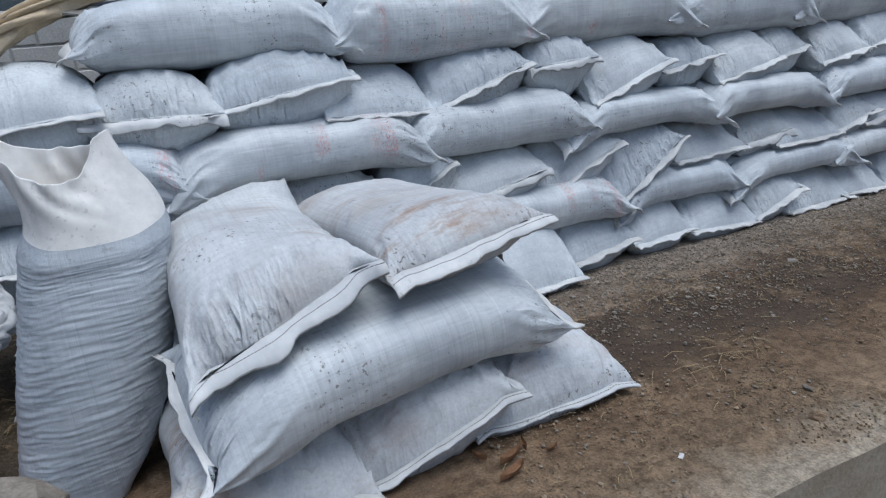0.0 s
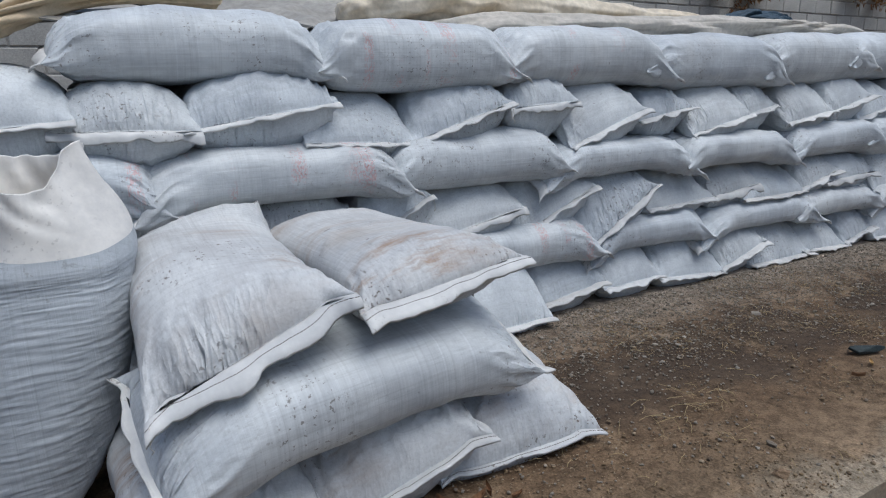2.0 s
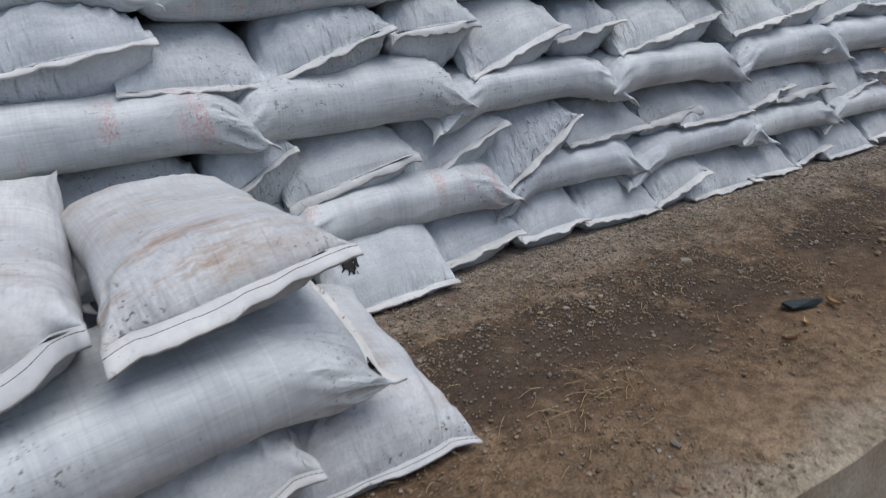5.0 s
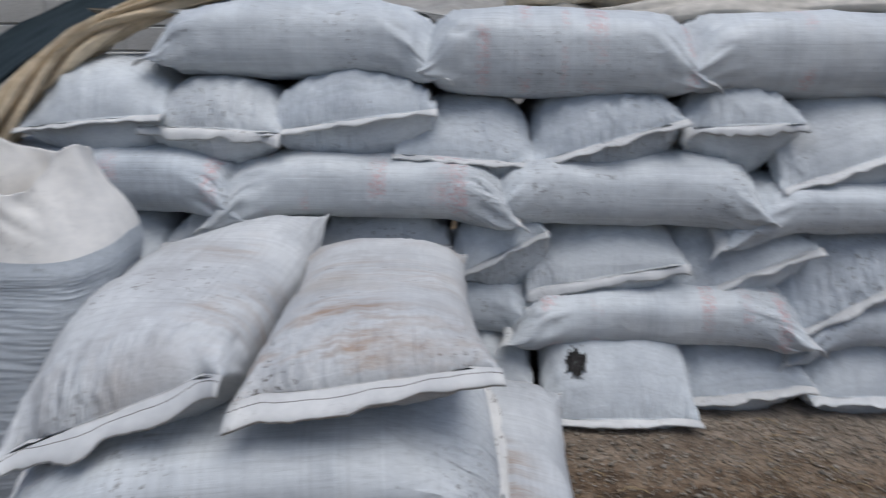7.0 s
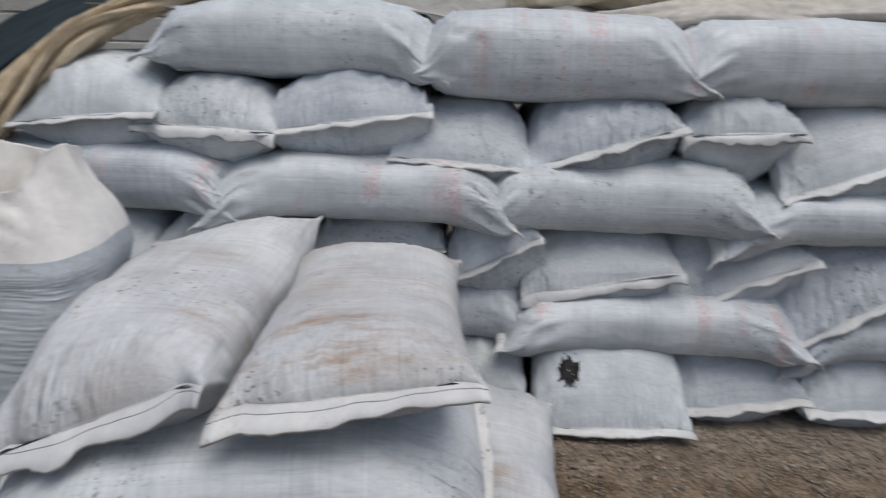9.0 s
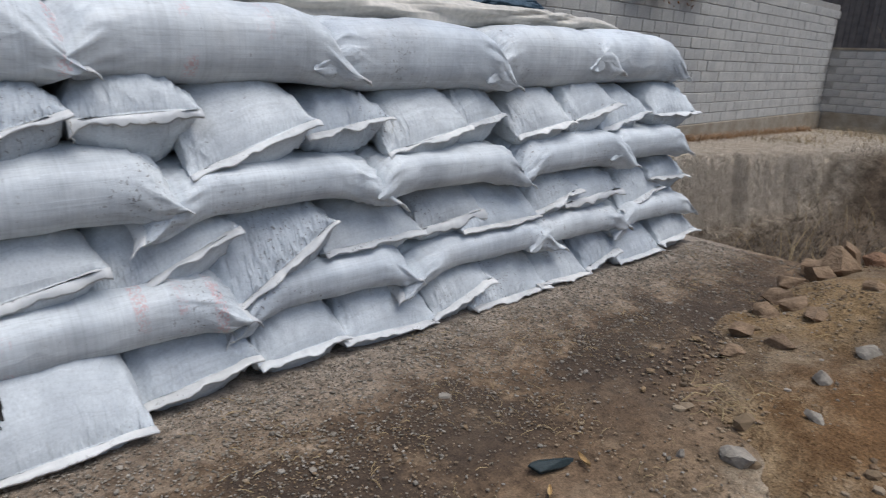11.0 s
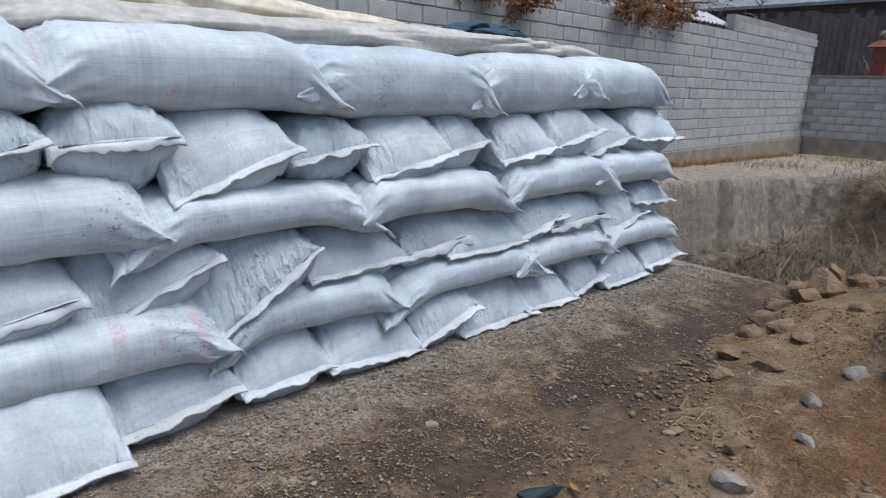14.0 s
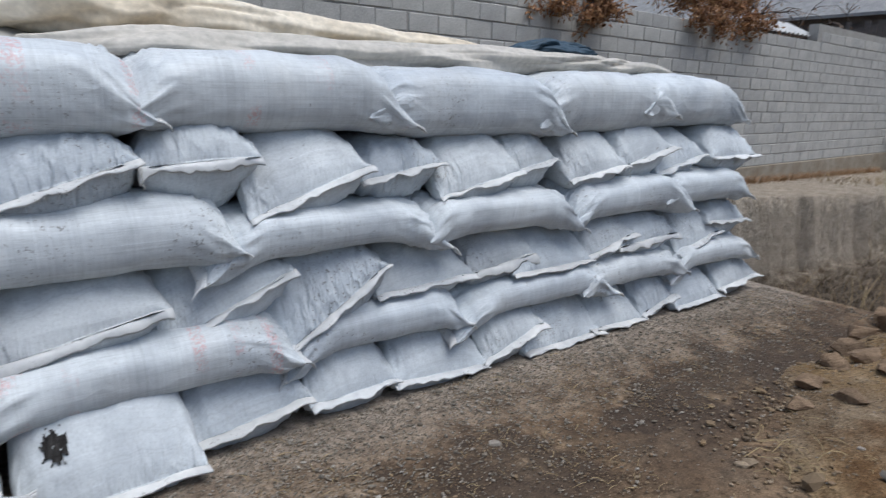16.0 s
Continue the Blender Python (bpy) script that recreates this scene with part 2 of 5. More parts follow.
class Shape:
    """How one filled sack lies: u runs from its back end (-1) to its front end (1), v across it (-1 to 1)."""

    def __init__(s, length, width, thick, seed, lift=(0, 0), twist=(0, 0), ears=0.03, sag=0.0, lumps=0.012, folds=0.016, flare=1.1, swing=(0, 0), box=2.7, full=7.0, hold=0.35, slack=0.005, back=1.0, tab=0.0):
        s.tab = tab
        s.length, s.width, s.thick, s.seed = length, width, thick, seed
        s.lift, s.twist, s.ears, s.sag, s.lumps, s.folds, s.flare, s.swing, s.box, s.full, s.hold, s.slack, s.back = lift, twist, ears, sag, lumps, folds, flare, swing, box, full, hold, slack, back

    def at(s, u, c, d, half):
        """Place for u, the section's cosine c and sine d, and the half thickness there."""
        a = abs(u)
        end = 1 if u > 0 else 0
        w = s.width / 2 * (1 - 0.03 * (1 - a) + (s.flare - 1) * a**5)
        e = 2 / (s.box + (1.7 - s.box) * a**6)
        v = math.copysign(abs(c) ** e, c)
        y = w * v
        z = half * math.copysign(abs(d) ** e, d)
        x = s.length / 2 * u + math.copysign(s.ears * (abs(v) ** 4 - 0.35) * a**8, u)
        q = s.seed * 7.31
        k = noise.noise((x * 3.5 + q, y * 4.5, z * 4 + q)) * s.lumps
        z += k * (1 - a**6) + (half / (s.thick / 2)) * k * 0.5 * (1 if d > 0 else -1)
        y += k * 0.6 * c
        # creases that run in from the sewn end
        run = smooth01((a - 0.42) / 0.45) * (1 - a**22)
        skew = v + 0.30 * noise.noise((v * 1.5 + q, a * 1.5, q))
        ridge = max(0.0, 1 - abs(noise.noise((skew * 4.5 + 2 * q, a * 1.6 + end, q + 9))) * 5.5)
        ridge2 = max(0.0, 1 - abs(noise.noise((skew * 10 - q, a * 2.4 + end, q + 4))) * 5.0)
        f = noise.noise((skew * 6 + q, a * 2.2 + 3 * end, q))
        side = (1 if d > 0 else -0.7) * (1 if end else s.back)
        z += s.folds * side * run * (0.35 * f + 1.0 * ridge * smooth01((a - 0.5) / 0.3) + 0.75 * ridge2 * smooth01((a - 0.66) / 0.2))
        y += s.folds * 1.2 * noise.noise((d * 5 + q, a * 6, q)) * run * c
        # slack folds across the body
        bend = noise.noise((x * 4 + q, v * 1.2 + x, q + 3))
        slack = max(0.0, 1 - abs(bend) * 5)
        z += s.slack * slack * side * (1 - a**8)
        y += s.slack * slack * c * (1 - a**8) * 0.7
        f2 = noise.noise((x * 11 + q, y * 4, z * 9 + 2))
        z += 0.0035 * f2 * (1 if d > 0 else -1) * (1 - a**4)
        m = smooth01((a - s.hold) / (1 - s.hold))
        t = radians(s.twist[end]) * m
        y, z = y * math.cos(t) - z * math.sin(t), y * math.sin(t) + z * math.cos(t)
        # the outer corner of a slack end hangs down
        z -= s.tab * max(0.0, -v) ** 2 * smooth01((a - 0.72) / 0.28)
        z += s.lift[end] * m**1.3 - s.sag * a * a
        y += s.swing[end] * m
        return x, y, z

    def half(s, u):
        return s.thick / 2 * max(0.0, 1 - abs(u) ** s.full) ** 0.55 + 0.003


body_shapes = {}


def sack(label, shape, place, cloth, hems=(0, 1), nu=70, nv=72, group="stacked sacks", fold=(0, 0), hem_len=0.04, stitched=False, thread=False):
    """One filled sack with its sewn hems, at a pose; x is its length."""
    q = shape.seed
    rows = [math.sin(math.pi / 2 * (-1 + 2 * i / (nu - 1))) for i in range(nu)]
    rows = [math.copysign(abs(u) ** 0.8, u) for u in rows]
    verts = []
    for u in rows:
        h = shape.half(u)
        for j in range(nv):
            a = 2 * math.pi * j / nv
            verts.append(shape.at(u, math.cos(a), math.sin(a), h))
    faces = grid_faces(nu, nv, True)
    faces.append(tuple(range(nv)))
    faces.append(tuple(reversed(range((nu - 1) * nv, nu * nv))))
    body = part("sack", mesh_of("sack", verts, faces), cloth)
    body.matrix_world = place
    tagged(body, label, "sack", group)
    body_shapes[body.name] = shape
    for end in hems:
        sign = 1 if end else -1
        nn, k = 30, 5
        top, line = [], []
        for i in range(k):
            for j in range(nn):
                v = -1 + 2 * j / (nn - 1)
                x, y, z = shape.at(sign * 0.995, math.copysign(abs(v) ** 1.0, v), 0.0, 0.003)
                x2, y2, z2 = shape.at(sign * 1.0, v, 0.0, 0.003)
                r = i / (k - 1)
                wav = 0.009 * noise.noise((v * 3 + q, r * 2, q * 3.1)) + 0.006 * noise.noise((v * 7 + q, r, q)) + 0.0015 * noise.noise((v * 21 + q, r * 2, q))
                ln = hem_len * (0.95 + 0.65 * noise.noise((v * 2.5, q, 1)) + 0.10 * noise.noise((v * 9, q, 2)))
                t = radians(fold[end]) * r
                xx = x2 + sign * (ln * (r - 0.12) * math.cos(t))
                zz = z2 + wav * (0.4 + r) * (0.45 if stitched else 1.0) - ln * r * math.sin(t)
                yy = y2 * (1 + 0.01 * r)
                top.append((xx, yy, zz))
                if i == 2:
                    line.append((xx, yy, zz))
        thickness = 0.0035
        low = [(x, y, z - thickness) for x, y, z in top]
        high = [(x, y, z + thickness) for x, y, z in top]
        n0 = len(high)
        f = grid_faces(k, nn) + [tuple(n0 + a for a in reversed(g)) for g in grid_faces(k, nn)]
        for j in range(nn - 1):
            f.append(((k - 1) * nn + j, (k - 1) * nn + j + 1, n0 + (k - 1) * nn + j + 1, n0 + (k - 1) * nn + j))
            f.append((j + 1, j, n0 + j, n0 + j + 1))
        for i in range(k - 1):
            f.append((i * nn, (i + 1) * nn, n0 + (i + 1) * nn, n0 + i * nn))
            f.append(((i + 1) * nn + nn - 1, i * nn + nn - 1, n0 + i * nn + nn - 1, n0 + (i + 1) * nn + nn - 1))
        hem = part("hem", mesh_of("hem", high + low, f), HEM, body, "white folded hem, machine sewn")
        if stitched:
            sv, sf = [], []
            for j in range(nn - 1):
                for s0, s1 in ((0.05, 0.42), (0.55, 0.92)):
                    a, b = Vector(line[j]), Vector(line[j + 1])
                    p0, p1 = a.lerp(b, s0), a.lerp(b, s1)
                    o = len(sv)
                    w = 0.0009
                    for pp in (p0, p1):
                        sv += [(pp.x - w, pp.y, pp.z + 0.0030), (pp.x + w, pp.y, pp.z + 0.0030), (pp.x + w, pp.y, pp.z + 0.0044), (pp.x - w, pp.y, pp.z + 0.0044)]
                    sf += [(o, o + 1, o + 5, o + 4), (o + 1, o + 2, o + 6, o + 5), (o + 2, o + 3, o + 7, o + 6), (o + 3, o, o + 4, o + 7), (o, o + 3, o + 2, o + 1), (o + 4, o + 5, o + 6, o + 7)]
            part("stitching", mesh_of("stitching", sv, sf, False), THREAD, hem, "dark sewing stitches")
        if thread and end:
            side = -1 if q % 2 < 1 else 1
            x, y, z = shape.at(1.0, side * 0.97, 0.0, 0.003)
            pts = [Vector((x + 0.03 + 0.006 * math.sin(i * 1.7 + q), y + 0.004 * math.sin(i * 2.3), z - 0.009 * i)) for i in range(8)]
            part("loose_thread", tube(pts, 0.0013), THREAD_PALE, body, "pale loose sewing thread")
    return body


def tube(pts, r, n=5, taper=0.0):
    verts, faces = [], []
    for i, p in enumerate(pts):
        d = (pts[min(i + 1, len(pts) - 1)] - pts[max(i - 1, 0)]).normalized()
        a = d.orthogonal().normalized()
        b = d.cross(a)
        rr = r * (1 - taper * i / (len(pts) - 1))
        for j in range(n):
            t = 2 * math.pi * j / n
            verts.append(p + (a * math.cos(t) + b * math.sin(t)) * rr)
    faces = grid_faces(len(pts), n, True)
    faces += [tuple(reversed(range(n))), tuple(range((len(pts) - 1) * n, len(pts) * n))]
    return mesh_of("tube", verts, faces)


count = 0


def next_seed():
    global count
    count += 1
    return count * 1.37


def header_sack(x0, z0, x1, z1, top, y, low, label, cloth=CLOTH, length=0.85, yaw=0.0, **more):
    """A sack laid end-on in the wall: its front hem runs from (x0, z0) to (x1, z1), it fills the course from low to top."""
    width = math.hypot(x1 - x0, z1 - z0)
    low -= 0.05 if low > 0.1 else 0.0
    thick = top - low + 0.035
    mid = (top + low) / 2
    twist = math.degrees(math.atan2(z1 - z0, x1 - x0))
    # local x (front) looks along -y of the world, local y along +x
    shape = Shape(length, width / 1.06, thick, next_seed(), (0.0, (z0 + z1) / 2 - mid), (0.0, twist), flare=1.06, full=5.2, hold=0.5, box=2.4, back=0.4, **more.pop("shape", {}))
    place = pose((x0 + x1) / 2, y + 0.03, mid, 0, 0, -90 + yaw) @ Matrix.Translation((-length / 2, 0, 0))
    return sack(label, shape, place, cloth, hems=(1,), **more)


def side_sack(x0, x1, low, top, y, label, cloth=CLOTH, width=0.50, twist=(-25, 25), lift=(-0.03, -0.03), tilt=0.0, full=8.0, **more):
    """A sack laid lengthwise along the wall from x0 to x1, its face at y."""
    twist, lift = [t * 0.40 for t in twist], [h * 0.45 for h in lift]
    more.setdefault("fold", (35, 35))
    more.setdefault("hem_len", 0.05)
    shape = Shape(x1 - x0 - 0.05, width, top - low + 0.02, next_seed(), lift, twist, flare=1.0, ears=0.04, box=2.8, full=full, hold=0.45, tab=0.045, swing=more.pop("swing", (-0.02, -0.02)), **more.pop("shape", {}))
    place = pose((x0 + x1) / 2, y + width / 2, (low + top) / 2, 0, tilt, 0)
    return sack(label, shape, place, cloth, **more)


# ---- the wall of sacks: courses from the top down ----
GREY = "bluish white woven plastic sack lying lengthwise in the stacked wall"
PRINT = "bluish white woven sack with faint pink print, lying lengthwise"
ENDON = "bluish white woven sack laid end-on, white hem outwards"

TOP = [  # x0, x1, low, top, face, twist at both ends, lift at both ends
    (-0.18, 0.83, 1.15, 1.40, 2.24, 12, 30, 0.00, -0.06, CLOTH),
    (0.74, 1.70, 1.09, 1.37, 2.23, 15, 26, 0.02, -0.02, CLOTH_PRINT),
    (1.60, 2.68, 1.09, 1.36, 2.25, 20, 26, 0.00, -0.07, CLOTH_PRINT),
    (2.46, 3.60, 1.05, 1.33, 2.26, 10, 34, 0.02, -0.06, CLOTH),
    (3.38, 4.45, 1.05, 1.34, 2.27, 30, 15, -0.04, 0.02, CLOTH),
    (4.16, 5.20, 1.07, 1.34, 2.28, 10, 20, 0.00, -0.06, CLOTH),
]
for k, (x0, x1, low, top, face, t0, t1, l0, l1, cloth) in enumerate(TOP):
    side_sack(x0, x1, low, top, face, PRINT if cloth is CLOTH_PRINT else GREY, cloth, twist=(t0, t1), lift=(l0, l1), full=5.0, hems=(0, 1) if k == 0 else (1,))

SECOND = [  # hem from (x0, z0) to (x1, z1), top of the sack, hem's y
    (-0.62, 0.98, -0.10, 1.03, 1.20, 2.16),
    (-0.19, 0.99, 0.29, 0.97, 1.14, 2.16),
    (0.23, 0.97, 0.81, 1.05, 1.18, 2.18),
    (0.66, 0.90, 1.14, 0.87, 1.09, 2.19),
    (1.13, 0.87, 1.63, 1.02, 1.12, 2.20),
    (1.62, 0.99, 2.03, 1.01, 1.13, 2.22),
    (1.96, 0.79, 2.45, 0.96, 1.11, 2.20),
    (2.42, 0.89, 2.82, 0.95, 1.05, 2.24),
    (2.79, 0.80, 3.25, 0.89, 1.07, 2.21),
    (3.20, 0.87, 3.52, 0.93, 1.07, 2.26),
    (3.58, 0.82, 4.01, 0.88, 1.06, 2.22),
    (3.98, 0.86, 4.42, 0.96, 1.10, 2.23),
    (4.32, 0.81, 4.76, 0.90, 1.05, 2.25),
    (4.80, 0.88, 5.30, 0.88, 1.07, 2.22),
]
for i, (x0, z0, x1, z1, top, y) in enumerate(SECOND):
    low = 0.92 - 0.011 * min(i, 9)
    header_sack(x0, z0, x1, z1, top, y, low, ENDON, thread=i in (5, 7, 8, 10), fold=(0, 55 if i in (1, 5) else 15), shape={"folds": 0.017})

THIRD = [
    (-0.85, 0.17, 0.69, 0.95, 2.13, 10, 35, 0.0, -0.05, CLOTH_PRINT),
    (0.02, 1.09, 0.68, 0.93, 2.12, 35, 20, -0.06, -0.06, CLOTH_PRINT),
    (0.98, 1.92, 0.66, 0.92, 2.15, 10, 12, 0.00, -0.02, CLOTH),
    (1.78, 2.80, 0.64, 0.85, 2.16, 40, 35, -0.04, -0.05, CLOTH),
    (2.68, 3.62, 0.62, 0.83, 2.16, 15, 30, 0.0, -0.04, CLOTH),
    (3.56, 4.56, 0.61, 0.84, 2.17, 20, 25, -0.03, -0.04, CLOTH),
    (4.30, 5.18, 0.62, 0.84, 2.18, 10, 15, 0.0, -0.02, CLOTH),
]
for k, (x0, x1, low, top, face, t0, t1, l0, l1, cloth) in enumerate(THIRD):
    side_sack(x0, x1, low, top - 0.03, face, PRINT if cloth is CLOTH_PRINT else GREY, cloth, twist=(t0, t1), lift=(l0, l1), shape={"lumps": 0.016}, hems=(0, 1) if k in (1, 3) else (1,))

FOURTH = [
    (-1.05, 0.52, -0.62, 0.55, 0.68, 2.10),
    (-0.62, 0.55, -0.15, 0.50, 0.69, 2.12),
    (-0.15, 0.58, 0.34, 0.58, 0.71, 2.17),
    (0.34, 0.55, 0.86, 0.58, 0.69, 2.20),
    (0.88, 0.48, 1.19, 0.65, 0.69, 2.15),
    (1.13, 0.43, 1.68, 0.54, 0.68, 2.16),
    (1.62, 0.38, 2.12, 0.60, 0.67, 2.18),
    (2.04, 0.27, 2.50, 0.57, 0.66, 2.15),
    (2.46, 0.43, 2.96, 0.45, 0.63, 2.19),
    (2.94, 0.44, 3.35, 0.49, 0.64, 2.20),
    (3.19, 0.41, 3.73, 0.41, 0.60, 2.17),
    (3.70, 0.41, 4.09, 0.51, 0.63, 2.19),
    (3.94, 0.44, 4.48, 0.47, 0.60, 2.18),
    (4.50, 0.33, 4.93, 0.43, 0.59, 2.19),
    (4.80, 0.49, 5.24, 0.47, 0.61, 2.20),
]
for i, (x0, z0, x1, z1, top, y) in enumerate(FOURTH):
    header_sack(x0, z0, x1, z1, top, y, 0.465 - 0.006 * min(i, 12), ENDON, thread=i in (4, 6), fold=(0, 50 if i in (5, 9, 12) else 12), shape={"folds": 0.017})

FIFTH = [
    (-0.55, 0.42, 0.22, 0.47, 2.12, 10, 20, 0.0, 0.0, CLOTH),
    (0.38, 1.20, 0.25, 0.48, 2.16, 10, 15, 0.0, 0.0, CLOTH),
    (1.06, 2.10, 0.24, 0.47, 2.10, 15, 12, -0.02, 0.0, CLOTH_PRINT),
    (2.04, 2.90, 0.23, 0.43, 2.14, 35, 15, -0.04, 0.0, CLOTH),
    (2.82, 3.90, 0.23, 0.41, 2.14, 45, 20, -0.03, -0.03, CLOTH),
    (3.62, 4.50, 0.23, 0.41, 2.14, 10, 10, 0.0, 0.0, CLOTH),
    (4.38, 5.30, 0.22, 0.40, 2.15, 30, 10, -0.05, -0.02, CLOTH),
]
for k, (x0, x1, low, top, face, t0, t1, l0, l1, cloth) in enumerate(FIFTH):
    side_sack(x0, x1, low, top - 0.025, face, PRINT if cloth is CLOTH_PRINT else GREY, cloth, twist=(t0, t1), lift=(l0, l1), shape={"lumps": 0.015}, hems=(0, 1) if k in (2, 3, 4) else (1,))

BOTTOM = [
    (-0.60, 0.05, -0.12, 0.06, 0.26, 2.10),
    (-0.12, 0.06, 0.34, 0.05, 0.26, 2.10),
    (0.34, 0.05, 0.78, 0.08, 0.26, 2.12),
    (0.78, 0.08, 1.16, 0.10, 0.26, 2.08),
    (1.17, 0.025, 1.71, 0.045, 0.31, 1.98),
    (1.67, 0.05, 2.13, 0.12, 0.27, 2.10),
    (2.13, 0.06, 2.52, 0.08, 0.28, 2.12),
    (2.50, 0.06, 3.00, 0.025, 0.27, 2.12),
    (2.98, 0.03, 3.36, 0.16, 0.26, 2.12),
    (3.24, 0.02, 3.80, 0.025, 0.23, 2.12),
    (3.71, 0.04, 4.16, 0.02, 0.22, 2.13),
    (4.15, 0.03, 4.45, 0.11, 0.25, 2.14),
    (4.44, 0.025, 4.91, 0.035, 0.23, 2.12),
    (4.90, 0.06, 5.33, 0.10, 0.25, 2.13),
]
for i, (x0, z0, x1, z1, top, y) in enumerate(BOTTOM):
    foot_sack = header_sack(x0, z0, x1, z1, top, y, -0.01, "white sack with a black stain, end-on on the slab" if i == 4 else "dusty white sack laid end-on on the slab", CLOTH, fold=(0, 8), shape={"folds": 0.017}, hem_len=0.045)
    if i == 4:
        stained = foot_sack

def stain(body, u0, u1, v0, v1, material, label):
    """A ragged splash lying on the upper side of a sack."""
    shape = body_shapes[body.name]
    n = 26
    verts, faces, keep = [], [], []
    for i in range(n):
        for j in range(n):
            u, v = u0 + (u1 - u0) * i / (n - 1), v0 + (v1 - v0) * j / (n - 1)
            r = math.hypot(2 * i / (n - 1) - 1, 2 * j / (n - 1) - 1)
            keep.append(r + 0.45 * noise.noise((i * 0.33, j * 0.33, 2)) < 0.66)
            x, y, z = shape.at(u, v, math.sqrt(1 - v * v), shape.half(u))
            verts.append((x + 0.002, y, z + 0.004))
    for f in grid_faces(n, n):
        if all(keep[k] for k in f):
            faces.append(f)
    part("stain", mesh_of("stain", verts, faces), material, body, label)


TAR = plain("black_tar", (0.012, 0.011, 0.011), (0.03, 0.028, 0.026), 40.0, 0.5)
stain(stained, 0.70, 0.93, -0.72, -0.30, TAR, "black tarry stain")

# second rank behind the lengthwise courses
for low, top, y in ((0.66, 0.88, 2.66), (0.24, 0.43, 2.66), (1.06, 1.30, 2.78)):
    x = -0.7 if low < 1 else -0.1
    while x < 4.4:
        side_sack(x, x + 1.0, low, top, y, "white woven sack in the rear rank of the wall", CLOTH, nu=20, nv=20, group="rear rank sacks")
        x += 0.97


# ---- the loose pile in front ----
def laid(front, back, width, thick, label, cloth, roll0=0.0, roll1=0.0, lift=(0, 0), **more):
    """A sack laid between the middle of its front hem and the middle of its back end."""
    f, b = Vector(front), Vector(back)
    d = f - b
    yaw = math.atan2(d.y, d.x)
    pitch = -math.asin(d.z / d.length)
    shape = Shape(d.length - 0.05, width, thick, next_seed(), lift, (roll0, roll1), flare=more.pop("flare", 1.12), ears=more.pop("ears", 0.05), folds=more.pop("folds", 0.008), slack=more.pop("slack", 0.005), full=6.2, lumps=0.010, back=0.35, **more.pop("shape", {}))
    place = Matrix.Translation((f + b) / 2) @ Matrix.Rotation(yaw, 4, "Z") @ Matrix.Rotation(pitch, 4, "Y")
    return sack(label, shape, place, cloth, nu=110, nv=100, group="loose pile of sacks", **more)


laid((0.22, 1.14, 0.54), (0.20, 2.10, 0.58), 0.48, 0.26, "soiled white sack tipped on the loose pile", CLOTH_DIRTY, 20, 23, (0.03, -0.02), stitched=True, hem_len=0.075, fold=(0, 25), thread=True, ears=0.085)
laid((0.74, 1.15, 0.595), (0.66, 2.03, 0.555), 0.47, 0.22, "soiled white sack with torn hem on the loose pile", CLOTH_DIRTY, 0, 7, (0.03, 0.0), stitched=True, hem_len=0.07, fold=(0, 20))
laid((1.00, 1.36, 0.385), (-0.05, 1.24, 0.325), 0.50, 0.25, "long white sack lying across the bottom sacks", CLOTH, 20, 20, (-0.02, -0.02), hem_len=0.03, thread=True, flare=1.0)
laid((0.56, 1.09, 0.10), (0.58, 1.95, 0.13), 0.50, 0.30, "dirty white sack at the foot of the pile", CLOTH_DIRTY, 0, 18, (0.0, -0.02), stitched=True, folds=0.024, slack=0.014)
laid((0.96, 1.12, 0.065), (0.95, 1.95, 0.14), 0.51, 0.31, "pale sack with muddy corner on the slab", CLOTH_DIRTY, 0, 0, (0.0, -0.03), stitched=True, hem_len=0.03, folds=0.020, slack=0.010)
laid((0.12, 1.06, 0.08), (0.08, 1.92, 0.12), 0.46, 0.24, "crumpled white sack at the foot of the pile", CLOTH_DIRTY, 0, -10, (0.0, -0.03), folds=0.028, slack=0.018)


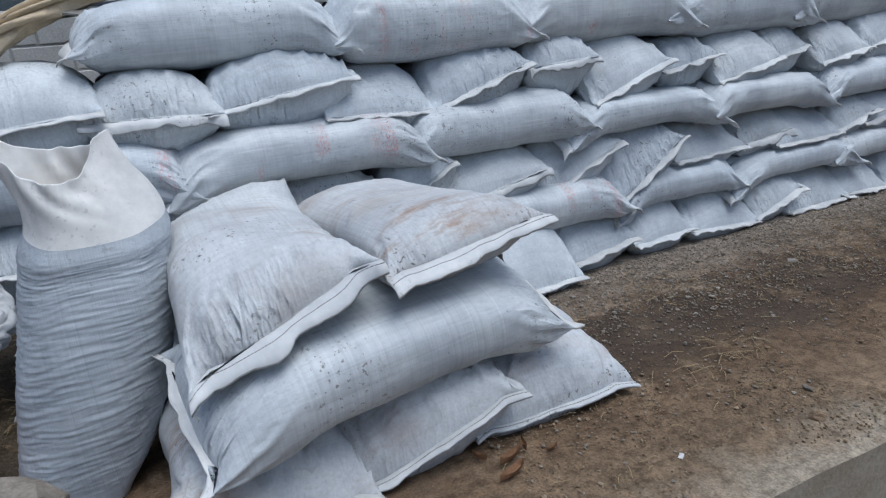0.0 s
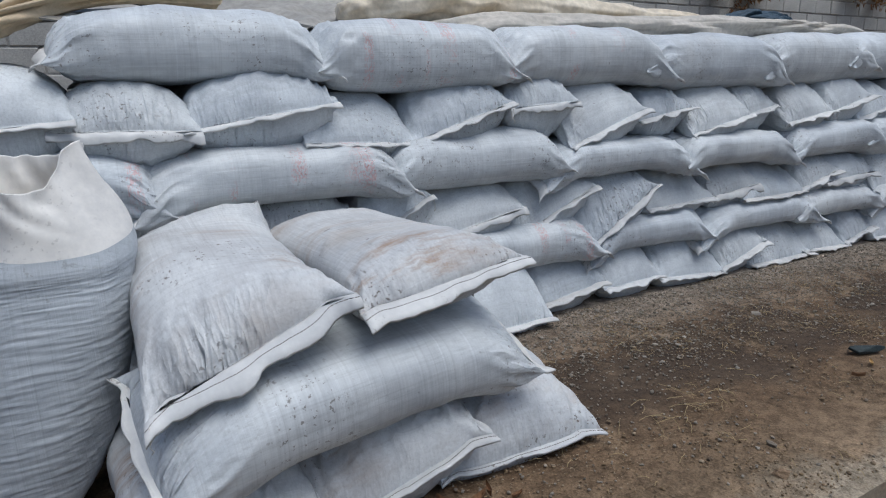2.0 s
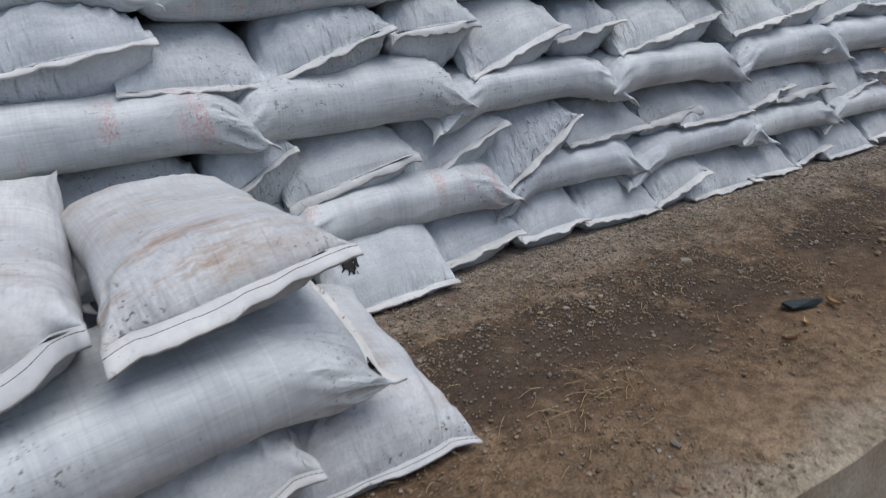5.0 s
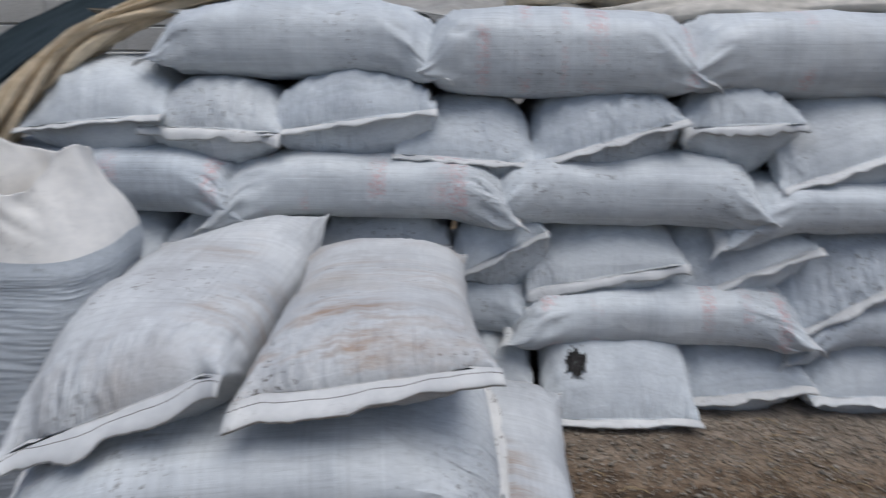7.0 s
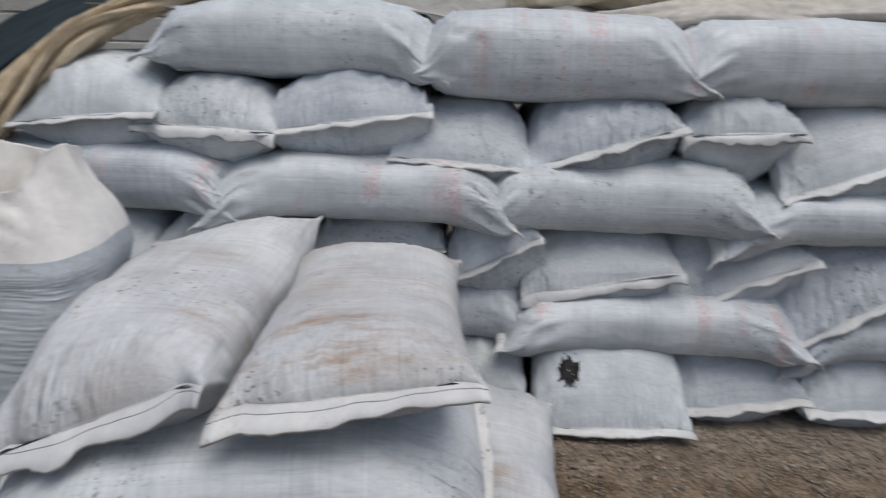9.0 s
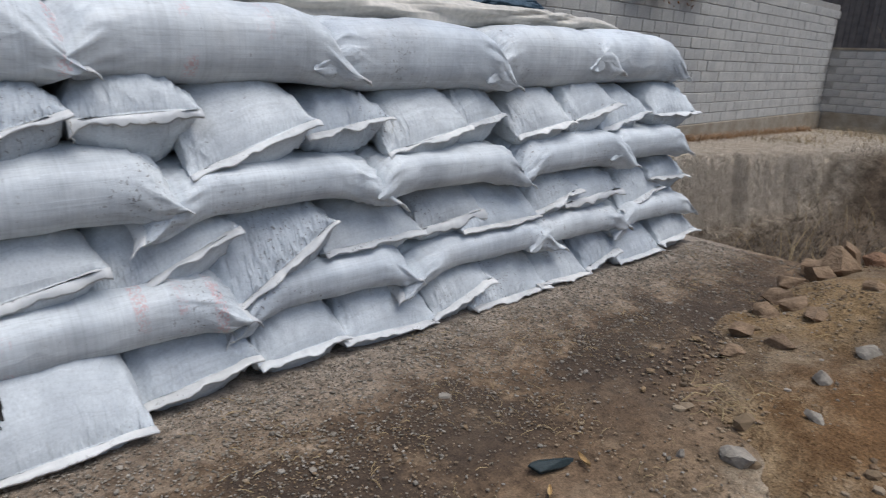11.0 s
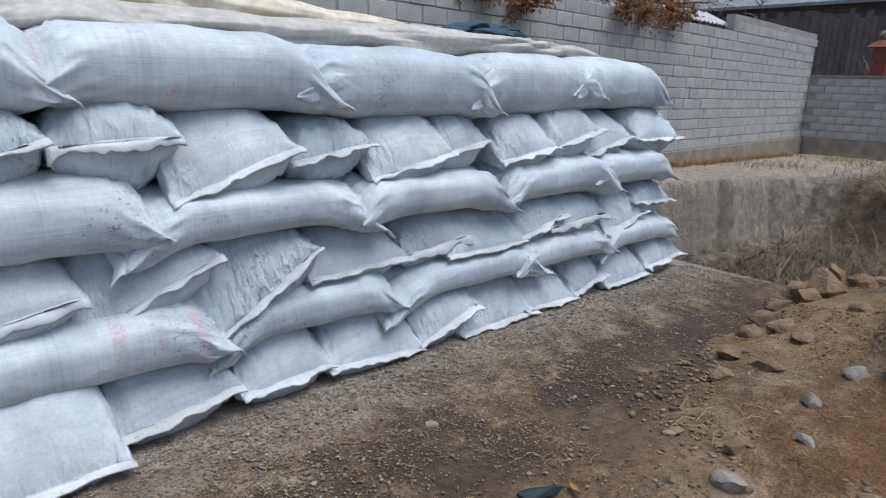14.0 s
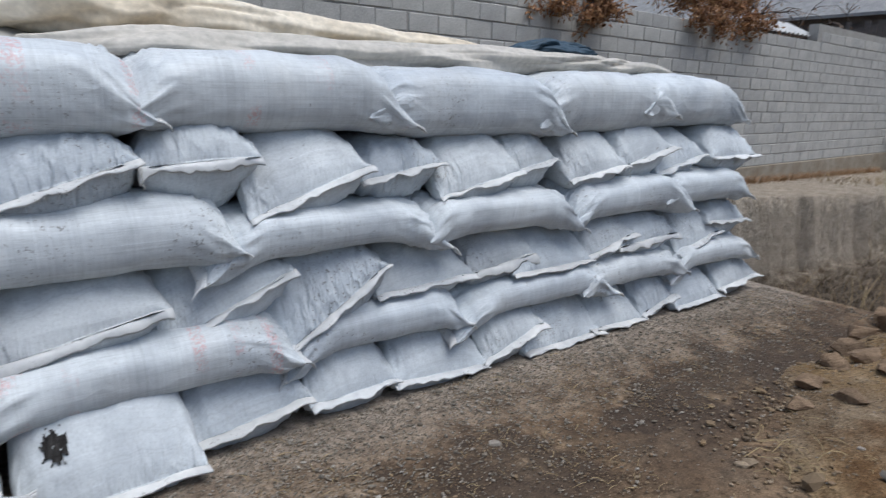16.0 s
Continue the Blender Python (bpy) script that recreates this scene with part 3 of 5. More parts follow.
# ---- open upright sack ----
def open_bag():
    nu, nv = 240, 72
    verts = []
    q = 4.4
    base, head = Vector((-0.36, 1.60, 0.0)), Vector((-0.14, 1.68, 0.95))

    def ring(r, inner):
        out = []
        fill = 0.80
        c = base.lerp(head, r)
        c = c + Vector((0.03 * math.sin(r * 3.1), 0, 0))
        rx = 0.155 + 0.045 * math.sin(min(1, r / 0.8) * math.pi * 0.9) ** 0.8
        rx *= 0.86 + 0.14 * smooth01(r / 0.12)
        ry = 0.15 + 0.03 * math.sin(min(1, r / 0.8) * math.pi)
        flat = smooth01((r - fill) / 0.2)
        shoulder = 0.012 * math.exp(-(((r - 0.76) / 0.05) ** 2))
        rx, ry = (rx + shoulder) * (1 - 0.10 * flat), (ry + shoulder) * (1 - 0.15 * flat)
        rx, ry = rx - inner, ry - inner
        for j in range(nv):
            a = 2 * math.pi * j / nv
            k = 0.012 * noise.noise((math.cos(a) * 1.5 + q, math.sin(a) * 1.5, r * 4))
            band = noise.noise((math.cos(a) * 1.1, math.sin(a) * 1.1 + q, r * 120 + 3.5 * noise.noise((math.cos(a) * 2, math.sin(a) * 2, r * 5))))
            ruck = (0.0030 * max(0.0, 1 - abs(band) * 4.5) + 0.0014 * noise.noise((math.cos(a) * 2.3, math.sin(a) * 2.3, r * 120))) * (1 - smooth01((r - 0.73) / 0.06)) * smooth01(r / 0.1)
            fl = 0.018 * flat * noise.noise((math.cos(a) * 1.6, math.sin(a) * 1.6, 9.0 + q + r * 2)) + 0.02 * flat * smooth01((r - 0.88) / 0.12) * max(0.0, -math.cos(a))
            fl += 0.030 * flat * abs(noise.noise((math.cos(a) * 2.2 + r * 4, math.sin(a) * 2.2, r * 6)))
            e = 2 / (2.6 - 0.5 * flat)
            x = (rx + k + ruck + fl) * math.copysign(abs(math.cos(a)) ** e, math.cos(a))
            y = (ry + k + ruck + fl) * math.copysign(abs(math.sin(a)) ** e, math.sin(a))
            # the empty mouth leans over: high and flared on one side, folded in on the other
            mouth = smooth01((r - 0.80) / 0.20)
            x = x * (1 - 0.05 * mouth) - 0.095 * mouth * (0.35 + 0.65 * (0.5 + 0.5 * math.cos(a)))
            tip, near = max(0.0, -math.cos(a)), max(0.0, -math.sin(a))
            peak = max(0.0, math.cos(a + 0.45))
            z = -0.05 * near * smooth01((r - 0.60) / 0.2) + mouth * (0.06 * tip**3 + 0.065 * peak**6 - 0.02 * near**4)
            z += mouth * 0.010 * noise.noise((math.cos(a) * 4, math.sin(a) * 4, 6.0))
            x -= 0.035 * tip**4 * mouth
            out.append((c.x + x, c.y + y, c.z + z))
        return out

    fold = int(nu * 0.80)
    rings = [ring(i / (nu - 1), 0.0) for i in range(nu)]
    body_v = [v for r in rings[: fold + 1] for v in r]
    f = grid_faces(fold + 1, nv, True)
    f.append(tuple(reversed(range(nv))))
    body = part("open_sack", mesh_of("open_sack", body_v, f), CLOTH_BAG)
    tagged(body, "tall open white woven sack standing upright, half-turned rim", "sack", kind="thing")
    rim_r = rings[fold:] + [ring(i / (nu - 1), 0.0035) for i in range(nu - 1, fold - 12, -1)]
    rim_v = [v for r in rim_r for v in r]
    part("rim", mesh_of("rim", rim_v, grid_faces(len(rim_r), nv, True)), RIM, body, "slack cream-white empty rim of the sack")
    n = int(nu * 0.76)
    fill = [v for v in ring(n / (nu - 1), 0.012)]
    cx = sum(v[0] for v in fill) / nv
    cy = sum(v[1] for v in fill) / nv
    fv = fill + [(cx, cy, fill[0][2] + 0.03)]
    part("filling", mesh_of("filling", fv, [(j, (j + 1) % nv, nv) for j in range(nv)]), STRAW, body, "dry filling inside the sack")
    return body


# grey-blue sack cloth, base lowered to paint in the shade around the bag
CLOTH_BAG = sack_material("wrinkled_shaded_sack_cloth", (0.47, 0.505, 0.535), 0.15, 0.0, True, 0.5)
open_bag()


# ---- ground ----
def ground_height(x, y):
    rough = 0.02 * noise.noise((x * 2.3, y * 2.3, 0)) + 0.008 * noise.noise((x * 9, y * 9, 4))
    z = -0.03 + 0.04 * smooth01((-x - 0.6) / 1.5)
    # the soil drops towards the long wall
    z -= 0.32 * smooth01((y - 2.7) / 1.6) * smooth01((-x - 0.9) / 1.0)
    # low ground before the slab
    z -= 0.34 * smooth01((0.62 - y) / 0.1) * smooth01((2.95 - x) / 0.5)
    # the ground falls away past the slab's end; a pit is cut into it
    past = smooth01((x - 5.35) / 0.35)
    z -= past * (0.05 + 0.034 * min(14.5, max(0.0, x - 6.0)))
    pit = past * smooth01((min(5.5, 5.1 - 0.19 * (x - 10.2)) - y + 0.2 * noise.noise((x * 1.3, 1, 0)) + 0.16 * noise.noise((x * 4.2, 1, 5)) + 0.07 * noise.noise((x * 11, 1, 8))) / 0.22) * smooth01((14.2 + 0.9 * noise.noise((y, 3, 0)) - x) / 0.9)
    pit *= smooth01((y - 1.1 - 0.03 * (x - 5)) / 0.6)
    z -= (1.45 - 0.10 * max(0.0, x - 9)) * pit
    rough += pit * (0.12 * noise.noise((x * 2.5, y * 2.5, 3)) + 0.03 * noise.noise((x * 7, y * 7, 3)))
    # earth heap thrown out beside the slab
    heap = smooth01((x - 2.6) / 2.6) * smooth01((1.5 - y) / 1.3) * smooth01((13.0 - x) / 4)
    h = 0.42 * heap * smooth01((x - 2.4) / 3.0) + 0.25 * smooth01((0.4 - y) / 1.2) * heap
    z += h * (1 + 0.6 * noise.noise((x * 1.6, y * 1.6, 7)))
    rough += heap * (0.09 * noise.noise((x * 3, y * 3, 2)) + 0.05 * abs(noise.noise((x * 7, y * 7, 12))) + 0.03 * noise.noise((x * 10, y * 10, 5)) + 0.02 * noise.noise((x * 22, y * 22, 6)))
    mound = math.exp(-(((x - 4.75) / 0.9) ** 2 + ((y + 0.05) / 0.42) ** 2))
    z += 0.30 * mound * (1 + 0.5 * noise.noise((x * 3, y * 3, 3)))
    rough += mound * 0.04 * noise.noise((x * 6, y * 6, 1))
    # a cut in the heap: hollow before it, a broken bank behind
    z += 0.20 * smooth01((x - 4.02 - 0.30 * (y - 0.3) - 0.16 * noise.noise((y * 2.4, 0.5, 4)) - 0.05 * noise.noise((y * 9, 0.5, 4))) / 0.13) * smooth01((0.80 - y) / 0.30) * smooth01((y + 1.6) / 1.2) * smooth01((8.0 - x) / 3.5)
    # earth spilled over the slab
    bound = 0.62 + 0.72 * smooth01((x - 2.7) / 1.5) + 0.16 * noise.noise((x * 2.2, 0, 9))
    z += 0.06 * smooth01((x - 2.6) / 0.6) * smooth01((bound + 0.15 + 0.12 * noise.noise((x * 6, y * 6, 2)) - y) / 0.45) * smooth01((5.7 - x) / 0.4)
    return z + rough


def spaced(stops):
    out = []
    for (a, b, step) in stops:
        k = max(1, round((b - a) / step))
        out += [a + (b - a) * i / k for i in range(k)]
    return out + [stops[-1][1]]


gx = spaced([(-400, -60, 60), (-60, -10, 6), (-10, -3, 0.5), (-3, 2.4, 0.06), (2.4, 7, 0.045), (7, 16.5, 0.07), (16.5, 21, 0.14), (21, 61, 4), (61, 400, 60)])
gy = spaced([(-400, -40, 60), (-40, -4, 4), (-4, 0.2, 0.08), (0.2, 1.6, 0.045), (1.6, 3.9, 0.08), (3.9, 4.9, 0.045), (4.9, 5.9, 0.045), (5.9, 9, 0.3), (9, 60, 6), (60, 400, 60)])
gv = [(x, y, ground_height(x, y)) for x in gx for y in gy]


def ground_material():
    m, n, l, p = nodes_of("soil")
    tc = n.new("ShaderNodeTexCoord").outputs["Object"]
    big = tex(n, l, "ShaderNodeTexNoise", 0.9, tc, 5, 0.6)
    mid = tex(n, l, "ShaderNodeTexNoise", 5.0, tc, 6, 0.7)
    grit = tex(n, l, "ShaderNodeTexVoronoi", 45.0, tc, out="Distance")
    fine = tex(n, l, "ShaderNodeTexNoise", 110.0, tc, 3, 0.6)
    sep = n.new("ShaderNodeSeparateXYZ")
    l.new(tc, sep.inputs[0])
    # ochre subsoil where earth was dug up, grey-brown topsoil elsewhere
    dug = math_node(n, l, "MULTIPLY", math_node(n, l, "SUBTRACT", sep.outputs[0], 1.2), 0.8)
    dug = math_node(n, l, "ADD", dug, math_node(n, l, "MULTIPLY", math_node(n, l, "SUBTRACT", big, 0.5), 1.5))
    top = ramp(n, l, mid, [(0.3, (0.075, 0.058, 0.04)), (0.55, (0.135, 0.105, 0.072)), (0.8, (0.21, 0.17, 0.12))])
    sub = ramp(n, l, mid, [(0.3, (0.09, 0.062, 0.038)), (0.48, (0.165, 0.118, 0.074)), (0.6, (0.23, 0.172, 0.112)), (0.8, (0.34, 0.28, 0.20))])
    near = math_node(n, l, "MULTIPLY", ramp(n, l, dug, [(0.2, (0, 0, 0)), (0.9, (1, 1, 1))]), ramp(n, l, sep.outputs[1], [(0.25, (1, 1, 1)), (0.9, (1, 1, 1))]))
    far = ramp(n, l, math_node(n, l, "MULTIPLY", sep.outputs[0], 0.1), [(0.62, (0, 0, 0)), (0.85, (1, 1, 1))])
    # the cut bank under the long wall is paler than the floor and the far side
    far = math_node(n, l, "MULTIPLY", far, band(n, l, math_node(n, l, "MULTIPLY", math_node(n, l, "ADD", sep.outputs[1], math_node(n, l, "MULTIPLY", mid, 0.6)), 0.1), 0.38, 0.46))
    col = mix(n, l, top, sub, near)
    col = mix(n, l, col, ramp(n, l, mid, [(0.3, (0.075, 0.055, 0.038)), (0.7, (0.21, 0.16, 0.112))]), band(n, l, math_node(n, l, "MULTIPLY", sep.outputs[0], 0.05), 0.42, 0.55))
    # the bank's tan is raised to paint in light on its steep face
    col = mix(n, l, col, ramp(n, l, mid, [(0.3, (0.36, 0.30, 0.23)), (0.7, (0.60, 0.52, 0.42))]), far)
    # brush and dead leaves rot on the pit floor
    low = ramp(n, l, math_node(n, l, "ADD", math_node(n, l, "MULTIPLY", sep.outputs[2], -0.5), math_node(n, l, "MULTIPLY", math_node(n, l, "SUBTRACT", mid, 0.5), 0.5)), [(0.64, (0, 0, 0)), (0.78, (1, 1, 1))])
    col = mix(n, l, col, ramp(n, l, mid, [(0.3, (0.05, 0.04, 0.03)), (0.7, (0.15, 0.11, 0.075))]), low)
    # patches of ochre and of redder earth on the heap
    # the redder one is also darkened to paint in shade of the hollow
    for place, size, dark, light in (((4.50, 1.02, 0.1), 0.55, (0.17, 0.108, 0.05), (0.34, 0.235, 0.125)), ((3.30, 0.68, 0.05), 0.40, (0.16, 0.105, 0.055), (0.31, 0.22, 0.125)), ((3.62, 0.34, 0.12), 0.62, (0.085, 0.046, 0.02), (0.20, 0.112, 0.05))):
        away = n.new("ShaderNodeVectorMath")
        away.operation = "DISTANCE"
        l.new(tc, away.inputs[0])
        away.inputs[1].default_value = place
        spot = math_node(n, l, "ADD", math_node(n, l, "MULTIPLY", away.outputs["Value"], 1 / size), math_node(n, l, "MULTIPLY", math_node(n, l, "SUBTRACT", mid, 0.5), 1.8))
        col = mix(n, l, col, ramp(n, l, mid, [(0.3, dark), (0.7, light)]), band(n, l, spot, 0.5, 1.1, 0.9, 0.0))
    tone = ramp(n, l, fine, [(0.25, (0.5, 0.49, 0.48)), (0.75, (1.5, 1.5, 1.5))])
    col = mix(n, l, col, tone, 1.0, "MULTIPLY")
    l.new(col, p.inputs["Base Color"])
    p.inputs["Roughness"].default_value = 0.95
    p.inputs["Specular IOR Level"].default_value = 0.15
    drop = n.new("ShaderNodeMapping")
    drop.inputs["Scale"].default_value = (5.0, 5.0, 0.9)
    l.new(tc, drop.inputs[0])
    runnel = tex(n, l, "ShaderNodeTexNoise", 1.0, drop.outputs[0], 6, 0.7)
    nor = bump(n, l, math_node(n, l, "MULTIPLY", runnel, far), 1.0, 0.4)
    clod = tex(n, l, "ShaderNodeTexVoronoi", 13.0, tc, out="Distance")
    nor = bump(n, l, clod, 0.5, 0.03, nor)
    nor = bump(n, l, mid, 0.9, 0.05, nor)
    nor = bump(n, l, grit, 0.5, 0.010, nor)
    l.new(bump(n, l, fine, 0.6, 0.006, nor), p.inputs["Normal"])
    return m


SOIL = ground_material()
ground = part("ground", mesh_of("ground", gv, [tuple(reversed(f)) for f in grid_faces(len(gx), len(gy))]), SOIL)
tagged(ground, "bare brown soil with dug ochre earth and a pit", "ground", kind="structure")


def slab_material():
    """Concrete under trodden dirt, grit and damp dark patches."""
    m, n, l, p = nodes_of("dirty_slab_top")
    tc = n.new("ShaderNodeTexCoord").outputs["Object"]
    big = tex(n, l, "ShaderNodeTexNoise", 1.1, tc, 4, 0.55)
    mid = tex(n, l, "ShaderNodeTexNoise", 4.5, tc, 6, 0.7)
    grit = tex(n, l, "ShaderNodeTexVoronoi", 60.0, tc, out="Distance")
    chips = tex(n, l, "ShaderNodeTexVoronoi", 60.0, tc, out="Color")
    fine = tex(n, l, "ShaderNodeTexNoise", 130.0, tc, 3, 0.65)
    sep = n.new("ShaderNodeSeparateXYZ")
    l.new(tc, sep.inputs[0])
    dirt = ramp(n, l, mid, [(0.28, (0.062, 0.041, 0.026)), (0.5, (0.15, 0.101, 0.062)), (0.72, (0.27, 0.196, 0.126))])
    gravel = ramp(n, l, chips, [(0.2, (0.14, 0.115, 0.088)), (0.55, (0.215, 0.182, 0.145)), (0.9, (0.33, 0.29, 0.245))])
    sand = ramp(n, l, mid, [(0.3, (0.12, 0.083, 0.05)), (0.7, (0.30, 0.23, 0.155))])
    wob = math_node(n, l, "MULTIPLY", math_node(n, l, "SUBTRACT", mid, 0.5), 1.1)
    yy = math_node(n, l, "ADD", sep.outputs[1], wob)
    to_wall = ramp(n, l, math_node(n, l, "MULTIPLY", yy, 0.4), [(0.66, (0, 0, 0)), (0.86, (0.8, 0.8, 0.8))])
    to_edge = ramp(n, l, math_node(n, l, "MULTIPLY", yy, 0.5), [(0.30, (0.9, 0.9, 0.9)), (0.50, (0, 0, 0))])
    col = mix(n, l, dirt, gravel, to_wall)
    col = mix(n, l, col, sand, to_edge)
    lip = ramp(n, l, mid, [(0.3, (0.24, 0.20, 0.145)), (0.7, (0.46, 0.41, 0.325))])
    col = mix(n, l, col, lip, band(n, l, math_node(n, l, "MULTIPLY", math_node(n, l, "ADD", sep.outputs[1], math_node(n, l, "MULTIPLY", wob, 0.55)), 0.5), 0.29, 0.365, 0.85, 0.0))
    crumbs = tex(n, l, "ShaderNodeTexNoise", 24.0, tc, 5, 0.7)
    col = mix(n, l, col, ramp(n, l, crumbs, [(0.32, (0.48, 0.46, 0.44)), (0.52, (1, 1, 1)), (0.72, (1.30, 1.28, 1.25))]), 1.0, "MULTIPLY")
    # pale chips pressed into the dirt
    bits = tex(n, l, "ShaderNodeTexVoronoi", 75.0, tc, out="Distance")
    which = tex(n, l, "ShaderNodeTexVoronoi", 75.0, tc, out="Color")
    thick = ramp(n, l, mid, [(0.35, (0.15, 0.15, 0.15)), (0.6, (1, 1, 1))])
    chip = math_node(n, l, "MULTIPLY", ramp(n, l, bits, [(0.22, (1, 1, 1)), (0.34, (0, 0, 0))]), ramp(n, l, which, [(0.50, (0, 0, 0)), (0.56, (1, 1, 1))]))
    chip = math_node(n, l, "MULTIPLY", chip, thick)
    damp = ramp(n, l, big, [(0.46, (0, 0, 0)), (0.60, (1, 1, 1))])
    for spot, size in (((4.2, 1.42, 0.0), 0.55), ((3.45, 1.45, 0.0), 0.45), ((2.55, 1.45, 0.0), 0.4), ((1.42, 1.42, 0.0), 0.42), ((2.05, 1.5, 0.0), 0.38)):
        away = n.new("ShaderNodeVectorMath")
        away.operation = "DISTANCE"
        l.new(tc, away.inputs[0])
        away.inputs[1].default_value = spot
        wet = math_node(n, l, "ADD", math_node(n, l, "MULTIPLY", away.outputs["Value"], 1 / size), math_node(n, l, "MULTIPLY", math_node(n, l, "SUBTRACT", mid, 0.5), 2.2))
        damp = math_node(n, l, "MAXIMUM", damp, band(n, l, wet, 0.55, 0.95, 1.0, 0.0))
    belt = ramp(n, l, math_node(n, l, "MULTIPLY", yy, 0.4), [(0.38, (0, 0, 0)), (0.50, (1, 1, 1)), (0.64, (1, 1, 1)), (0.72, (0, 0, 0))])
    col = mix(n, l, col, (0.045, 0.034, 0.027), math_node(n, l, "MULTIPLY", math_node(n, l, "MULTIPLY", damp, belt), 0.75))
    col = mix(n, l, col, ramp(n, l, which, [(0.5, (0.17, 0.142, 0.11)), (0.9, (0.34, 0.305, 0.26))]), chip)
    col = mix(n, l, col, ramp(n, l, fine, [(0.25, (0.58, 0.57, 0.56)), (0.75, (1.38, 1.38, 1.38))]), 1.0, "MULTIPLY")
    l.new(col, p.inputs["Base Color"])
    p.inputs["Roughness"].default_value = 0.92
    p.inputs["Specular IOR Level"].default_value = 0.2
    nor = bump(n, l, mid, 0.6, 0.03)
    nor = bump(n, l, chip, 0.5, 0.006, nor)
    nor = bump(n, l, crumbs, 0.7, 0.012, nor)
    nor = bump(n, l, grit, 0.25, 0.005, nor)
    l.new(bump(n, l, fine, 0.6, 0.005, nor), p.inputs["Normal"])
    return m


# slab: x from -0.30 to 5.48, its long edge at y = 0.56
SX0, SX1, SY0, SY1 = -0.34, 5.46, 0.56, 4.1
sxs = spaced([(SX0, SX1, 0.05)])
sys_ = spaced([(SY0, SY1, 0.05)])
sv = []
for x in sxs:
    for y in sys_:
        worn = 0.012 * max(0, noise.noise((x * 3, y * 3, 8))) * smooth01(1 - (y - SY0) / 0.08)
        z = 0.006 * noise.noise((x * 2, y * 2, 1)) + 0.003 * noise.noise((x * 11, y * 11, 1)) - worn
        skew = -0.02 * (y - 2.2) if x > SX1 - 0.03 else 0
        sv.append((x + skew + (0.01 * noise.noise((y * 4, 2, 2)) if x > SX1 - 0.03 else 0), y + (0.008 * noise.noise((x * 4, 0, 2)) if y < SY0 + 0.01 else 0), z))
na, nb = len(sxs), len(sys_)
sf = [tuple(reversed(f)) for f in grid_faces(na, nb)]
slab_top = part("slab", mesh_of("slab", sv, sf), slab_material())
tagged(slab_top, "raised concrete slab covered with dirt, gravel and damp patches", "slab", kind="structure")
rim = [i * nb for i in range(na)] + [(na - 1) * nb + j for j in range(1, nb)]
ev = [sv[i] for i in rim] + [(sv[i][0], sv[i][1], sv[i][2] - 0.03) for i in rim] + [(sv[i][0], sv[i][1], -2.2) for i in rim]
k = len(rim)
ef = []
for j in range(k - 1):
    ef += [(j, k + j, k + j + 1, j + 1), (k + j, 2 * k + j, 2 * k + j + 1, k + j + 1)]
part("edge_face", mesh_of("edge_face", ev, [tuple(reversed(f)) for f in ef], False), CONCRETE, slab_top, "bare cast concrete edge of the slab")


# ---- block walls ----
def block_mesh(w, h, d, seed):
    r = random.Random(seed)
    bm = bmesh.new()
    bmesh.ops.create_cube(bm, size=1)
    for v in bm.verts:
        v.co = Vector((v.co.x * w, v.co.y * d, v.co.z * h)) + Vector((r.uniform(-1, 1), r.uniform(-1, 1), r.uniform(-1, 1))) * 0.004
    bmesh.ops.bevel(bm, geom=list(bm.edges), offset=0.008, segments=1, affect="EDGES")
    me = bpy.data.meshes.new("block")
    bm.to_mesh(me)
    bm.free()
    return me


def box(name, x0, x1, y0, y1, z0, z1, material, parent=None, bevel=0.0):
    bm = bmesh.new()
    bmesh.ops.create_cube(bm, size=1)
    for v in bm.verts:
        v.co = Vector((x0 + (v.co.x + 0.5) * (x1 - x0), y0 + (v.co.y + 0.5) * (y1 - y0), z0 + (v.co.z + 0.5) * (z1 - z0)))
    if bevel:
        bmesh.ops.bevel(bm, geom=list(bm.edges), offset=bevel, segments=2, affect="EDGES")
    me = bpy.data.meshes.new(name)
    bm.to_mesh(me)
    bm.free()
    return part(name, me, material, parent)


WY, FOOT, COURSE, BLOCK_W = 5.06, 0.25, 0.199, 0.40


def joined(name, pieces, material, parent=None):
    """Pieces (vertices, faces) joined into one mesh."""
    verts, faces = [], []
    for v, f in pieces:
        o = len(verts)
        verts += v
        faces += [tuple(o + i for i in g) for g in f]
    return part(name, mesh_of(name, verts, faces, False), material, parent)


def blocks_along(wall, start, stop, courses, place, near):
    """Lays courses of blocks in running bond; those in the near stretch are pieces of their own."""
    kinds = [block_mesh(BLOCK_W - 0.014, COURSE - 0.013, 0.06, i) for i in range(6)]
    for me in kinds:
        me.materials.append(BLOCK)
    r = random.Random(5)
    rest = []
    for c in range(courses):
        s = start - (BLOCK_W / 2 if c % 2 else 0)
        while s < stop:
            m = place(s + BLOCK_W / 2 + r.uniform(-0.008, 0.008), c, r.uniform(-0.006, 0.004)) @ Matrix.Rotation(r.uniform(-0.012, 0.012), 4, "Y")
            me = kinds[r.randrange(6)]
            if near(s, c):
                ob = new("block", me)
                ob.parent = wall
                ob.matrix_local = m
            else:
                rest.append(([tuple(m @ v.co) for v in me.vertices], [tuple(p.vertices) for p in me.polygons]))
            s += BLOCK_W
    if rest:
        tagged(joined("blocks", rest, BLOCK, wall), kind="stuff")


